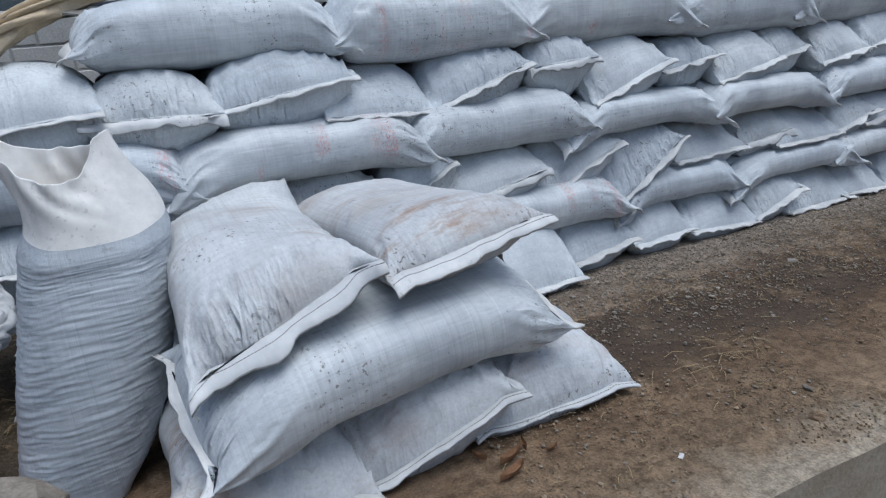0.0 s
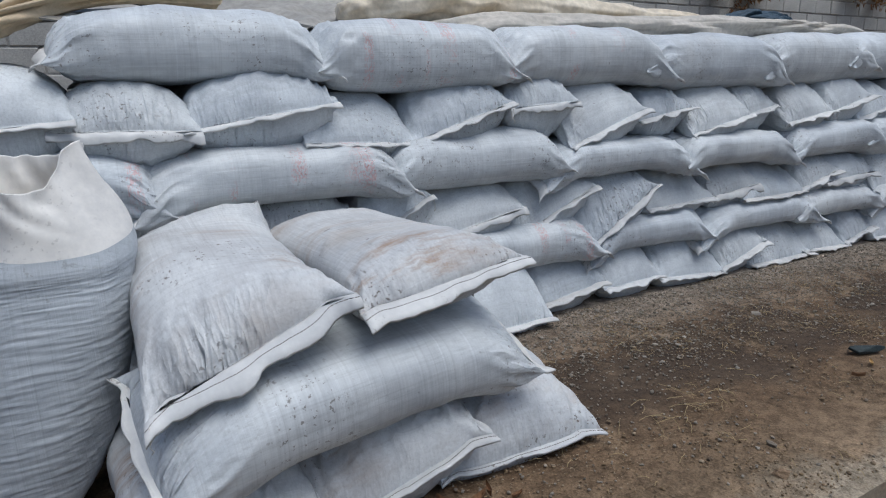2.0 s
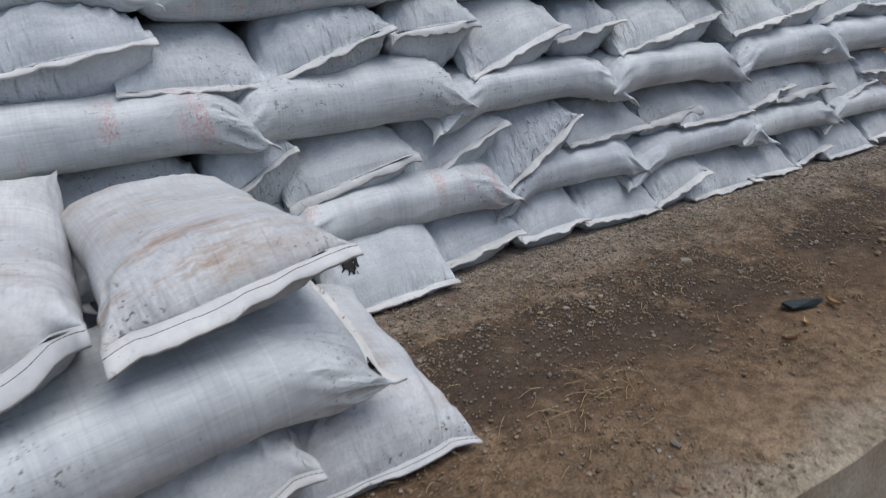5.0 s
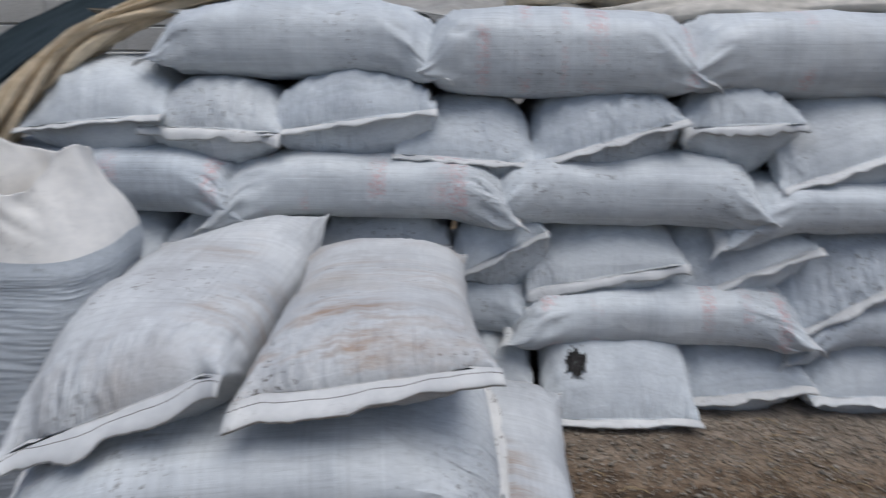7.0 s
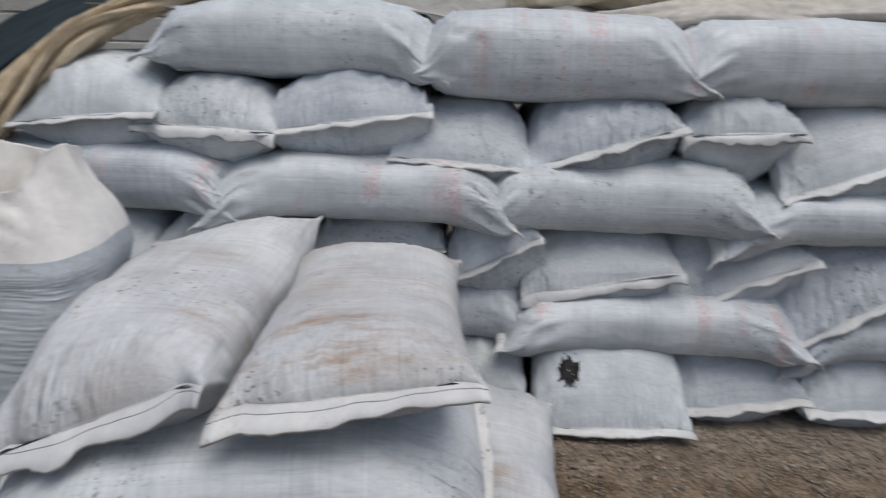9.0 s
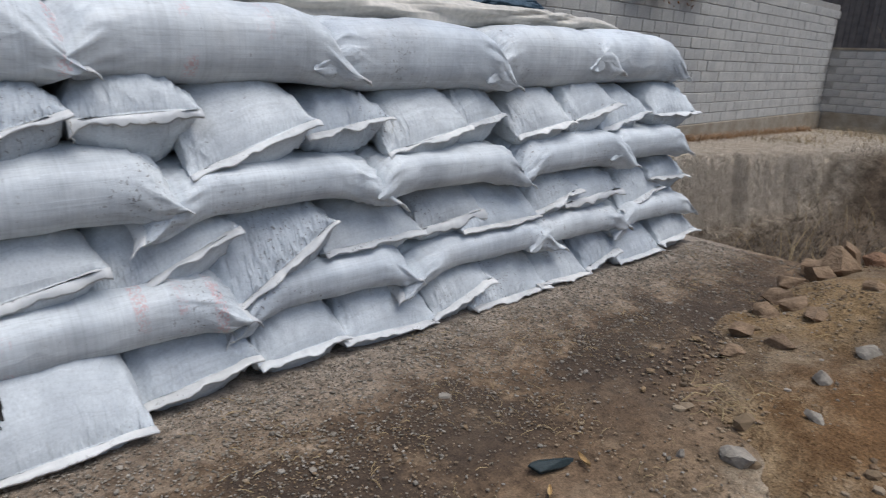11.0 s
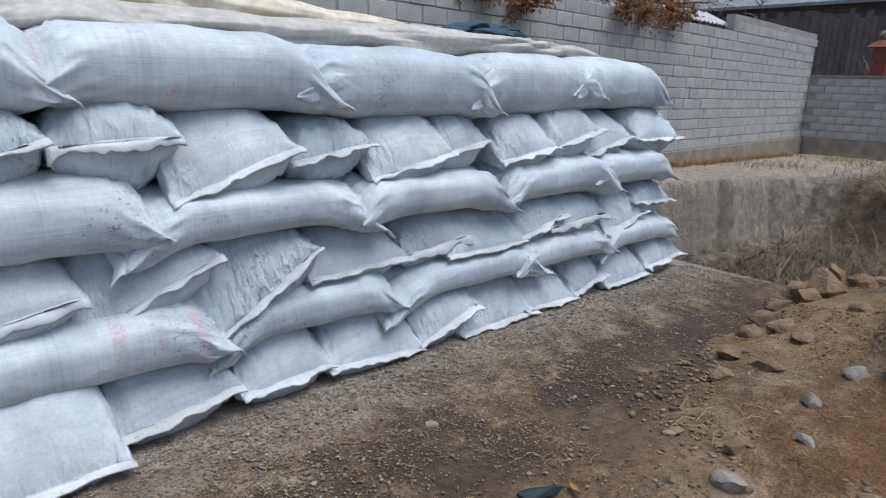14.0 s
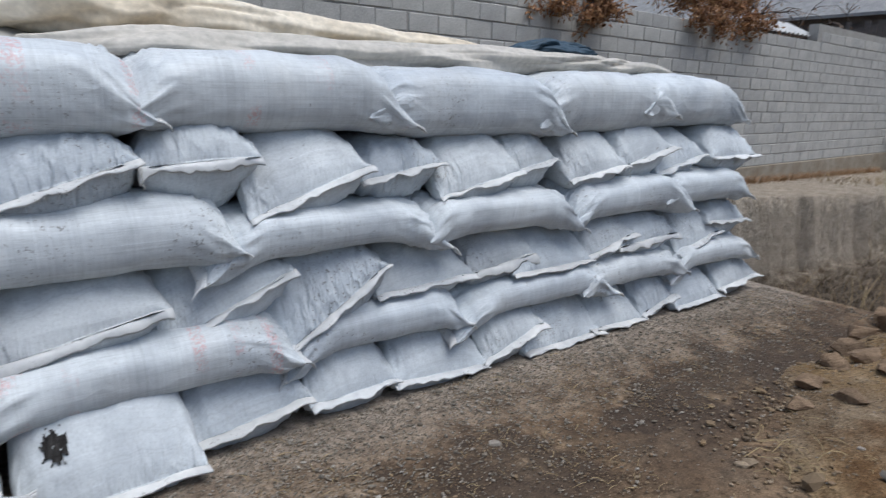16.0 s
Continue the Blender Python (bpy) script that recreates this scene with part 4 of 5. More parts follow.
WALL = Matrix.Translation((0, 5.60, 0.08)) @ Matrix.Rotation(math.atan(0.065), 4, "Z") @ Matrix.Rotation(0.0096, 4, "Y")
LONG = 20.9
wall_back = box("wall_north", -14.0, LONG, 0.010, 0.2, -0.9, 12 * COURSE - 0.01, MORTAR)
tagged(wall_back, "grey concrete block wall with rough mortar joints", "wall", kind="structure")
wall_back.matrix_world = WALL
foot = box("footing", -14.0, LONG - 0.1, -0.07, 0.1, -1.1, -0.004, CONCRETE, wall_back, 0.012)
foot["label"] = "concrete strip footing under the block wall"
blocks_along(wall_back, -14.0, LONG - 0.3, 12, lambda s, c, d: Matrix.Translation((s, 0.03 + d, COURSE * (c + 0.5))), lambda s, c: -7.0 < s < -2.6 or (4.6 < s < 12.0 and c > 4) or (10.0 < s < 14.0 and c > 1))
# taller part at the far corner
tall = box("wall_corner", 15.2, LONG, 0.010, 0.2, 12 * COURSE, 14 * COURSE - 0.06, MORTAR)
tagged(tall, "taller grey block wall at the far corner", "wall", kind="structure")
tall.matrix_world = WALL
blocks_along(tall, 15.4, LONG - 0.3, 1, lambda s, c, d: Matrix.Translation((s, 0.03 + d, COURSE * (c + 12.5))), lambda s, c: not 15.6 < s < 16.4 or c > 1)

wall_east = box("wall_east", LONG - 0.01, LONG + 0.16, -14.0, 0.0, -0.9, 8 * COURSE + 0.03, MORTAR)
tagged(wall_east, "low grey concrete block wall across the far end", "wall", kind="structure")
wall_east.matrix_world = WALL
fe = box("footing", LONG - 0.08, LONG + 0.1, -14.0, -0.08, -0.9, -0.004, CONCRETE, wall_east, 0.012)
fe["label"] = "concrete strip footing"
coping = box("coping", LONG - 0.04, LONG + 0.2, -14.0, -0.01, 8 * COURSE + 0.03, 8 * COURSE + 0.08, CONCRETE, wall_east, 0.012)
coping["label"] = "rough mortar coping"
blocks_along(wall_east, -14.0, -0.25, 8, lambda s, c, d: Matrix.Translation((LONG + 0.01 + d, s, COURSE * (c + 0.5))) @ Matrix.Rotation(radians(90), 4, "Z"), lambda s, c: s > -6.0)


# ---- tarpaulins over the stack ----
def smooth_path(pts, k=8):
    out = []
    p = [Vector(v) for v in pts]
    p = [p[0] * 2 - p[1]] + p + [p[-1] * 2 - p[-2]]
    for i in range(1, len(p) - 2):
        for j in range(k):
            t = j / k
            a, b, c, d = p[i - 1 : i + 3]
            out.append(0.5 * (2 * b + (c - a) * t + (2 * a - 5 * b + 4 * c - d) * t * t + (3 * b - a - 3 * c + d) * t**3))
    return out + [p[-2]]


def cloth_roll(name, pts, wide, tall_, material, seed, lobes=5, n=96, pinch=0.45, k=14):
    """A bunched length of cloth: a tube whose section is folded into lobes that wander along it."""
    path = smooth_path(pts, k)
    verts = []
    m = len(path)
    for i, p in enumerate(path):
        r = i / (m - 1)
        d = (path[min(i + 1, m - 1)] - path[max(i - 1, 0)]).normalized()
        side = d.cross(Vector((0, 0, 1))).normalized()
        up = side.cross(d)
        f = r * (len(wide) - 1)
        a = int(min(f, len(wide) - 2))
        w = wide[a] + (wide[a + 1] - wide[a]) * (f - a)
        h = tall_[a] + (tall_[a + 1] - tall_[a]) * (f - a)
        for j in range(n):
            t = 2 * math.pi * j / n
            ph = 2.2 * noise.noise((r * 3, seed, 1))
            wander = 1.6 * noise.noise((r * 5, math.cos(t), seed)) + 0.18 * noise.noise((r * 9, math.sin(t) * 2, seed + 1))
            pleat = abs((((lobes * t / 6.283 + ph + wander) % 1.0) - 0.5) * 2)
            fine = abs((((lobes * 2.3 * t / 6.283 - ph + 2 * wander) % 1.0) - 0.5) * 2)
            lobe = 1 - pinch * pleat - 0.3 * pinch * fine
            lobe += 0.10 * noise.noise((math.cos(t) * 2, math.sin(t) * 2 + r * 5, seed + 4))
            cut = 0.25 if i in (0, m - 1) else 1
            verts.append(p + side * (w * math.cos(t) * lobe * cut) + up * (h * math.sin(t) * lobe * cut))
    faces = grid_faces(m, n, True) + [tuple(reversed(range(n))), tuple(range((m - 1) * n, m * n))]
    return part(name, mesh_of(name, verts, faces), material)


def cloth_sheet(name, rails, material, seed, nu=60, nv=36, amp=0.03, freq=(3, 9), thick=0.006):
    """A folded sheet hung between two rails."""
    a, b = (smooth_path(r, 12) for r in rails)
    verts = []
    for i in range(nu):
        f = i / (nu - 1)
        ka, kb = min(int(f * (len(a) - 1)), len(a) - 2), min(int(f * (len(b) - 1)), len(b) - 2)
        p0 = a[ka].lerp(a[ka + 1], f * (len(a) - 1) - ka)
        p1 = b[kb].lerp(b[kb + 1], f * (len(b) - 1) - kb)
        for j in range(nv):
            g = j / (nv - 1)
            p = p0.lerp(p1, g)
            fold = 0.5 - 1.6 * abs(noise.noise((f * freq[0] + seed, g * freq[1] + 1.5 * noise.noise((f * 3, g * 2, seed)), seed)))
            small = noise.noise((f * 14, g * 11, seed + 3)) * 0.25
            lift = amp * (fold + small)
            verts.append((p.x + 0.2 * lift, p.y - 0.7 * lift, p.z + lift))
    n0 = len(verts)
    f0 = grid_faces(nu, nv)
    verts += [(x + 0.002, y + thick, z - thick) for x, y, z in verts]
    faces = f0 + [tuple(n0 + k for k in reversed(f)) for f in f0]
    edge = [i * nv for i in range(nu)], [i * nv + nv - 1 for i in range(nu)], list(range(nv)), list(range((nu - 1) * nv, nu * nv))
    for e, flip in zip(edge, (0, 1, 1, 0)):
        for p, q in zip(e, e[1:]):
            faces.append((p, n0 + p, n0 + q, q) if not flip else (q, n0 + q, n0 + p, p))
    return part(name, mesh_of(name, verts, faces), material)


tagged(cloth_roll("tarpaulin", [(-1.78, 1.84, 0.05), (-1.52, 1.86, 0.12), (-1.20, 1.95, 0.36), (-1.00, 2.06, 0.58), (-0.83, 2.16, 0.82), (-0.60, 2.28, 1.12), (-0.34, 2.42, 1.34), (0.02, 2.62, 1.49), (0.5, 2.78, 1.50)],
       [0.08, 0.14, 0.16, 0.155, 0.14, 0.12, 0.10, 0.10, 0.10], [0.05, 0.08, 0.09, 0.09, 0.08, 0.075, 0.06, 0.06, 0.05], TARP, 2.0, 7), "stained cream tarpaulin bunched over the end of the stack", "tarpaulin")
tagged(cloth_roll("rolled_tarpaulin", [(1.05, 2.86, 1.44), (1.25, 2.84, 1.50), (1.6, 2.82, 1.515), (2.1, 2.80, 1.49), (2.7, 2.80, 1.465), (3.3, 2.80, 1.445), (3.8, 2.80, 1.42)], [0.10, 0.16, 0.17, 0.16, 0.14, 0.10, 0.03], [0.06, 0.11, 0.12, 0.105, 0.08, 0.06, 0.015], TARP_PALE, 14.0, 3, pinch=0.22), "pale cream tarpaulin rolled up along the stack", "tarpaulin")
tagged(cloth_roll("tarpaulin_fold", [(1.35, 2.66, 1.35), (1.8, 2.64, 1.375), (2.6, 2.62, 1.38), (3.4, 2.62, 1.39), (4.2, 2.62, 1.385), (4.7, 2.64, 1.37), (5.1, 2.70, 1.30)],
       [0.10, 0.16, 0.16, 0.15, 0.13, 0.10, 0.04], [0.06, 0.08, 0.08, 0.075, 0.07, 0.055, 0.02], TARP_GREY, 5.0, 4, pinch=0.25), "greyish cream tarpaulin fold lying along the sacks", "tarpaulin")
tagged(cloth_sheet("cover_sheet", [[(-0.45, 2.42, 1.36), (0.6, 2.50, 1.36), (1.6, 2.54, 1.35), (3.0, 2.55, 1.35), (4.95, 2.6, 1.30)], [(-0.6, 3.6, 1.50), (0.6, 3.7, 1.64), (1.6, 3.7, 1.60), (3.0, 3.7, 1.38), (4.9, 3.6, 1.30)]], TARP_DULL, 7.0, 180, 70, 0.045, (7, 4)), "dull grey tarpaulin covering the top of the stack", "tarpaulin")
tagged(cloth_sheet("dark_sheet", [[(-2.14, 2.78, 0.82), (-1.70, 2.80, 1.05), (-1.2, 2.82, 1.26), (-0.7, 2.84, 1.46), (-0.15, 2.86, 1.60), (0.3, 2.9, 1.56)], [(-2.26, 2.66, 0.52), (-1.75, 2.62, 0.66), (-1.15, 2.56, 0.98), (-0.7, 2.56, 1.26), (-0.15, 2.66, 1.46), (0.3, 2.8, 1.46)]], SHEET_DARK, 9.0, 70, 30, 0.025, (2, 2), 0.012), "dark green sheet hanging over the end of the stack", "sheet")
tagged(cloth_roll("blue_sheet", [(3.62, 2.98, 1.42), (3.85, 2.98, 1.47), (4.15, 2.97, 1.50), (4.42, 2.96, 1.47), (4.5, 2.96, 1.42)], [0.05, 0.12, 0.14, 0.10, 0.04], [0.02, 0.05, 0.07, 0.06, 0.03], SHEET_BLUE, 3.0, 3), "crumpled dark blue plastic sheet on the stack", "sheet")
tagged(cloth_sheet("hanging_tarpaulin", [[(-1.95, 2.60, 0.58), (-1.55, 2.58, 0.74), (-1.2, 2.50, 0.90), (-0.85, 2.42, 1.06)], [(-2.2, 2.12, 0.10), (-1.75, 2.02, 0.12), (-1.25, 2.05, 0.32), (-0.98, 2.14, 0.62)]], TARP, 12.0, 50, 40, 0.05, (6, 3)), "cream tarpaulin hanging down to the soil", "tarpaulin")


def ridge(x, y, seed):
    return max(0.0, 1 - 2.6 * abs(noise.noise((x, y, seed))))


def heaped_cloth(name, seed, low, high, puff, label, n=130, m=100, amp=1.0, along=(1.6, 5.5)):
    """A crumpled sheet between a low front edge and a high back edge, creased into long sharp crests."""
    low, high = smooth_path(low, 12), smooth_path(high, 12)
    verts = []
    for i in range(n):
        u = i / (n - 1)
        fa = u * (len(low) - 1)
        k = min(int(fa), len(low) - 2)
        a, b = low[k].lerp(low[k + 1], fa - k), high[k].lerp(high[k + 1], fa - k)
        for j in range(m):
            v = j / (m - 1)
            wu = u + 0.22 * noise.noise((u * 2.4, v * 2.4, seed + 5))
            wv = v + 0.28 * noise.noise((u * 2.4, v * 2.4, seed + 8))
            p, q = wu * along[0] + wv * 0.8, wv * along[1] - wu * along[1] * 0.75
            h = 0.13 * ridge(p, q * 0.5, seed) + 0.07 * ridge(p * 1.7, q, seed + 2) + 0.028 * ridge(p * 3, q * 1.9, seed + 3) + 0.010 * ridge(p * 7, q * 3.5, seed + 4)
            h = amp * (h - 0.05) + puff * math.sin(math.pi * v)
            edge = min(1.0, 6 * v + 0.15)
            verts.append(a.lerp(b, v) + Vector((0.15, -0.75, 0.6)) * h * edge)
    o = len(verts)
    f = grid_faces(n, m)
    verts += [p + Vector((0, 0.006, -0.006)) for p in verts]
    return tagged(part(name, mesh_of(name, verts, f + [tuple(o + k for k in reversed(g)) for g in f]), TARP), label, "tarpaulin")


heaped_cloth("crumpled_tarpaulin", 2.3, [(-2.75, 2.15, 0.0), (-2.3, 1.92, 0.0), (-1.9, 1.82, 0.0), (-1.62, 1.90, 0.02), (-1.45, 2.05, 0.10)], [(-2.75, 2.7, 0.26), (-2.3, 2.55, 0.36), (-1.95, 2.5, 0.44), (-1.65, 2.48, 0.50), (-1.40, 2.46, 0.56)], 0.10, "crumpled cream tarpaulin heaped on the soil")


# ---- stones ----
def stone(name, centre, size, material, seed, square=0.0, label="", turn=(0, 0, 0), category="stone"):
    """A rough stone; square pulls it towards a broken block."""
    bm = bmesh.new()
    bmesh.ops.create_icosphere(bm, subdivisions=4, radius=1)
    dice = random.Random(seed)
    cuts = [Vector((dice.gauss(0, 1), dice.gauss(0, 1), dice.gauss(0, 1))).normalized() for _ in range(14 if square > 0.3 else 3)]
    for v in bm.verts:
        d = v.co.normalized()
        m = max(abs(d.x), abs(d.y), abs(d.z))
        r = (1 - square) + square / m * 0.80
        d = d.copy()
        k = 0.16 * noise.noise(d * 1.6 + Vector((seed, 0, 0))) + 0.06 * noise.noise(d * 5 + Vector((0, seed, 0))) + 0.04 * noise.noise(d * 11 + Vector((seed, seed, 0))) + 0.02 * noise.noise(d * 25 + Vector((seed, seed, 3)))
        p = d * (r + k)
        for n in cuts:
            over = p.dot(n) - (0.52 if square > 0.3 else 0.70)
            if over > 0:
                p = p - n * over * 0.97
        p = p * (1 + 0.035 * noise.noise(d * 6 + Vector((seed, 1, 0))) + 0.02 * noise.noise(d * 15 + Vector((seed, 2, 0))))
        v.co = Vector((p.x * size[0], p.y * size[1], p.z * size[2])) * (0.6 if square < 0.3 else 0.68)
    me = bpy.data.meshes.new(name)
    bm.to_mesh(me)
    bm.free()
    me.polygons.foreach_set("use_smooth", [square < 0.3] * len(me.polygons))
    ob = part(name, me, material)
    ob.matrix_world = pose(*centre, *turn)
    return tagged(ob, label, category)


COBBLE = plain("patchy_cobble", (0.50, 0.48, 0.44), (0.21, 0.135, 0.085), 8.0, 0.8, 0.004, 0.5)
stone("rough_block", (-1.28, 1.44, 0.06), (0.28, 0.22, 0.15), STONE_RED, 1, 0.7, "reddish brown rough stone block on the soil", (5, 4, 20))
stone("rough_block", (-1.02, 1.18, 0.09), (0.20, 0.26, 0.20), STONE_RED, 2, 0.75, "reddish brown squared stone block on the soil", (4, -8, 12))
stone("cobble", (-0.76, 1.27, 0.075), (0.23, 0.20, 0.17), COBBLE, 3, 0.2, "rounded brown cobble with pale patches", (0, 6, 30), "cobble")
stone("rough_block", (-0.60, 1.38, 0.10), (0.19, 0.17, 0.21), STONE_OCHRE, 4, 0.92, "ochre pitted rough stone block", (6, -10, 25))
stone("rough_block", (-0.47, 1.45, 0.085), (0.22, 0.17, 0.17), STONE_GREY, 5, 0.95, "grey broken concrete lump beside the sack", (-6, 12, -20))
stone("flat_stone", (-0.52, 1.20, 0.035), (0.30, 0.17, 0.09), STONE_RED, 6, 0.6, "brown flat stone half sunk in soil", (0, -4, 20))
stone("pebble", (-1.02, 1.63, 0.03), (0.07, 0.05, 0.05), STONE_GREY, 7, 0.1, "pale rounded pebble on the soil", category="pebble")


# ---- small printed sack ----
PAPER = sack_material("white_printed_sack", (0.66, 0.67, 0.68), 0.3, 0.0)
ORANGE = plain("orange_print", (0.62, 0.12, 0.02), (0.50, 0.09, 0.02), 9.0, 0.55, 0.002, 0.3)
RED = plain("red_print", (0.55, 0.045, 0.015), (0.42, 0.035, 0.012), 9.0, 0.55, 0.002, 0.3)
BROWN = plain("brown_picture_print", (0.16, 0.035, 0.012), (0.42, 0.15, 0.02), 26.0, 0.5, 0.002, 0.3, 60.0)


def small_bag():
    nu, nv = 40, 60
    c, turn = Vector((-0.745, 1.61, 0.0)), radians(30)

    def at(r, a, out=0.0):
        hx = 0.175 * (0.90 + 0.16 * math.sin(math.pi * min(1, r * 0.95))) * (1 - 0.14 * smooth01((r - 0.88) / 0.12)) + out
        hy = 0.105 * (0.85 + 0.25 * math.sin(math.pi * r)) * (1 - 0.40 * smooth01((r - 0.86) / 0.14)) + out
        e = 2 / 3.2
        k = 0.010 * noise.noise((math.cos(a) * 2, math.sin(a) * 2, r * 5)) + 0.004 * noise.noise((math.cos(a) * 5, math.sin(a) * 5, r * 16))
        x = (hx + k) * math.copysign(abs(math.cos(a)) ** e, math.cos(a))
        y = (hy + k) * math.copysign(abs(math.sin(a)) ** e, math.sin(a))
        z = 0.44 * r + 0.02 * noise.noise((math.cos(a) * 2, math.sin(a) * 2, 3)) * r
        return (c.x + x * math.cos(turn) - y * math.sin(turn) + 0.03 * r, c.y + x * math.sin(turn) + y * math.cos(turn), c.z + z)

    verts = [at(i / (nu - 1), 2 * math.pi * j / nv) for i in range(nu) for j in range(nv)]
    f = grid_faces(nu, nv, True) + [tuple(reversed(range(nv))), tuple(range((nu - 1) * nv, nu * nv))]
    bag = tagged(part("printed_sack", mesh_of("printed_sack", verts, f), PAPER), "small white sack printed orange, red and brown, standing on soil", "sack")

    def panel(name, a0, a1, r0, r1, material, label):
        m, n = 24, 18
        v = [at(r0 + (r1 - r0) * i / (m - 1), radians(a0 + (a1 - a0) * j / (n - 1)), 0.0025) for i in range(m) for j in range(n)]
        part(name, mesh_of(name, v, grid_faces(m, n)), material, bag, label)

    # angles: -90 looks straight at the low front side
    panel("picture_panel", -84, -26, 0.46, 0.86, BROWN, "brown and orange picture panel")
    panel("red_panel", -84, -26, 0.16, 0.44, RED, "plain red panel")
    panel("pale_band", -85, -25, 0.435, 0.465, HEM, "thin white dividing band")
    for k in range(6):
        panel("mark", -109, -91, 0.22 + 0.095 * k, 0.285 + 0.095 * k, ORANGE, "orange bar of printed lettering")
    return bag


small_bag()
roll_top = tagged(cloth_roll("folded_neck", [(-0.64, 1.64, 0.42), (-0.58, 1.66, 0.44), (-0.50, 1.72, 0.47), (-0.48, 1.80, 0.52), (-0.51, 1.87, 0.57), (-0.57, 1.89, 0.58)], [0.03, 0.06, 0.06, 0.05, 0.045, 0.03], [0.03, 0.05, 0.05, 0.045, 0.04, 0.03], HEM, 6.0, 3, pinch=0.3), "white twisted sack neck lying on the small sack", "sack neck")
stone("clay_brick", (-0.67, 1.70, 0.50), (0.17, 0.11, 0.13), plain("tan_brick", (0.44, 0.33, 0.22), (0.33, 0.23, 0.15), 14.0, 0.9, 0.006, 0.8), 8, 0.9, "worn tan clay brick resting on the small sack", (4, 6, 20), "brick")
stone("rough_block", (-0.80, 1.98, 0.17), (0.26, 0.20, 0.34), STONE_RED, 9, 0.7, "reddish brown stone block behind the small sack", (4, 6, 30))

# ---- stones, straw and leaves on the slab and the dug earth ----
for x, y, w, h, mat, s, lab in [
    (0.90, 1.16, 0.055, 0.035, STONE_GREY, 11, "pale grey pebble on the slab"),
    (3.10, 0.76, 0.14, 0.07, STONE_GREY, 12, "grey flat cobble on the dug earth"),
    (2.98, 0.88, 0.035, 0.04, STONE_GREY, 13, "pale pebble on the dug earth"),
    (3.82, 1.12, 0.13, 0.08, STONE_BROWN, 14, "brown clod of earth at the slab edge"),
    (4.05, 1.20, 0.14, 0.10, STONE_BROWN, 15, "brown clod of earth at the slab edge"),
    (4.28, 1.20, 0.17, 0.10, STONE_BROWN, 16, "brown stone in the dug earth"),
    (4.55, 1.24, 0.20, 0.12, STONE_BROWN, 17, "brown clod of earth at the slab edge"),
    (4.85, 1.30, 0.18, 0.12, STONE_BROWN, 18, "dark clod of earth at the slab edge"),
    (5.22, 1.18, 0.30, 0.20, STONE_BROWN, 19, "large ochre clod of earth beside the slab"),
    (5.42, 1.30, 0.28, 0.22, STONE_BROWN, 20, "large ochre clod of earth beside the slab"),
    (5.50, 1.08, 0.22, 0.18, STONE_RED, 21, "reddish clod of earth beside the slab"),
    (5.75, 1.05, 0.26, 0.14, STONE_BROWN, 22, "brown stone on the earth heap"),
    (4.30, 0.98, 0.15, 0.07, STONE_BROWN, 23, "brown stone in the dug earth"),
    (4.06, 0.70, 0.13, 0.06, STONE_GREY, 24, "pale stone in the dug earth"),
    (3.72, 0.74, 0.10, 0.06, STONE_GREY, 25, "grey pebble in the dug earth"),
    (3.45, 0.66, 0.08, 0.05, STONE_GREY, 26, "grey pebble in the dug earth"),
    (4.70, 0.52, 0.26, 0.12, STONE_GREY, 27, "pale boulder on the earth heap"),
    (5.60, 0.72, 0.22, 0.12, STONE_GREY, 28, "pale stone on the earth heap"),
    (6.2, 0.9, 0.26, 0.14, STONE_GREY, 29, "pale stone on the earth heap"),
    (6.7, 1.0, 0.3, 0.12, STONE_GREY, 30, "pale stone on the earth heap"),
    (4.35, 0.62, 0.18, 0.12, STONE_BROWN, 31, "brown clod on the earth heap"),
    (3.98, 1.00, 0.12, 0.09, STONE_BROWN, 51, "brown broken rock at the slab edge"),
    (4.42, 1.12, 0.16, 0.10, STONE_BROWN, 52, "brown broken rock at the slab edge"),
    (5.05, 1.22, 0.22, 0.15, STONE_BROWN, 53, "ochre broken rock beside the slab"),
    (5.30, 1.32, 0.24, 0.16, STONE_BROWN, 54, "ochre broken rock beside the slab"),
    (5.36, 1.20, 0.20, 0.30, STONE_BROWN, 55, "ochre broken rock piled beside the slab"),
    (5.62, 1.22, 0.24, 0.16, STONE_RED, 56, "reddish broken rock beside the slab"),
    (4.10, 0.52, 0.20, 0.10, STONE_BROWN, 57, "brown angular stone on the earth heap"),
    (5.00, 0.66, 0.22, 0.12, STONE_GREY, 58, "pale angular stone on the earth heap"),
    (5.25, 0.85, 0.16, 0.10, STONE_BROWN, 59, "brown angular stone on the earth heap"),
    (4.62, 0.86, 0.13, 0.08, STONE_BROWN, 60, "brown clod on the dug earth"),
    (2.02, 0.38, 0.34, 0.20, STONE_BROWN, 61, "ochre clod on the low ground before the slab"),
    (2.42, 0.30, 0.26, 0.18, STONE_BROWN, 62, "ochre clod on the low ground before the slab"),
    (2.22, 0.12, 0.20, 0.12, STONE_BROWN, 63, "brown clod on the low ground before the slab"),
    (1.55, 0.72, 0.05, 0.03, STONE_BROWN, 32, "small brown stone on the slab"),
    (2.62, 1.62, 0.05, 0.03, STONE_GREY, 33, "small grey stone on the slab"),
]:
    base = max(0.0 if 0.56 < y and x < 5.4 else -9, ground_height(x, y))
    stone("stone", (x, y, base + h * 0.16), (w * 0.95, w * 0.70, h * 1.0), mat, s, 0.75, lab, (0, 0, s * 37))

r = random.Random(11)
ICO = bmesh.new()
bmesh.ops.create_icosphere(ICO, subdivisions=1, radius=1)
ico_v = [v.co.copy() for v in ICO.verts]
ico_f = [tuple(v.index for v in f.verts) for f in ICO.faces]
ICO.free()


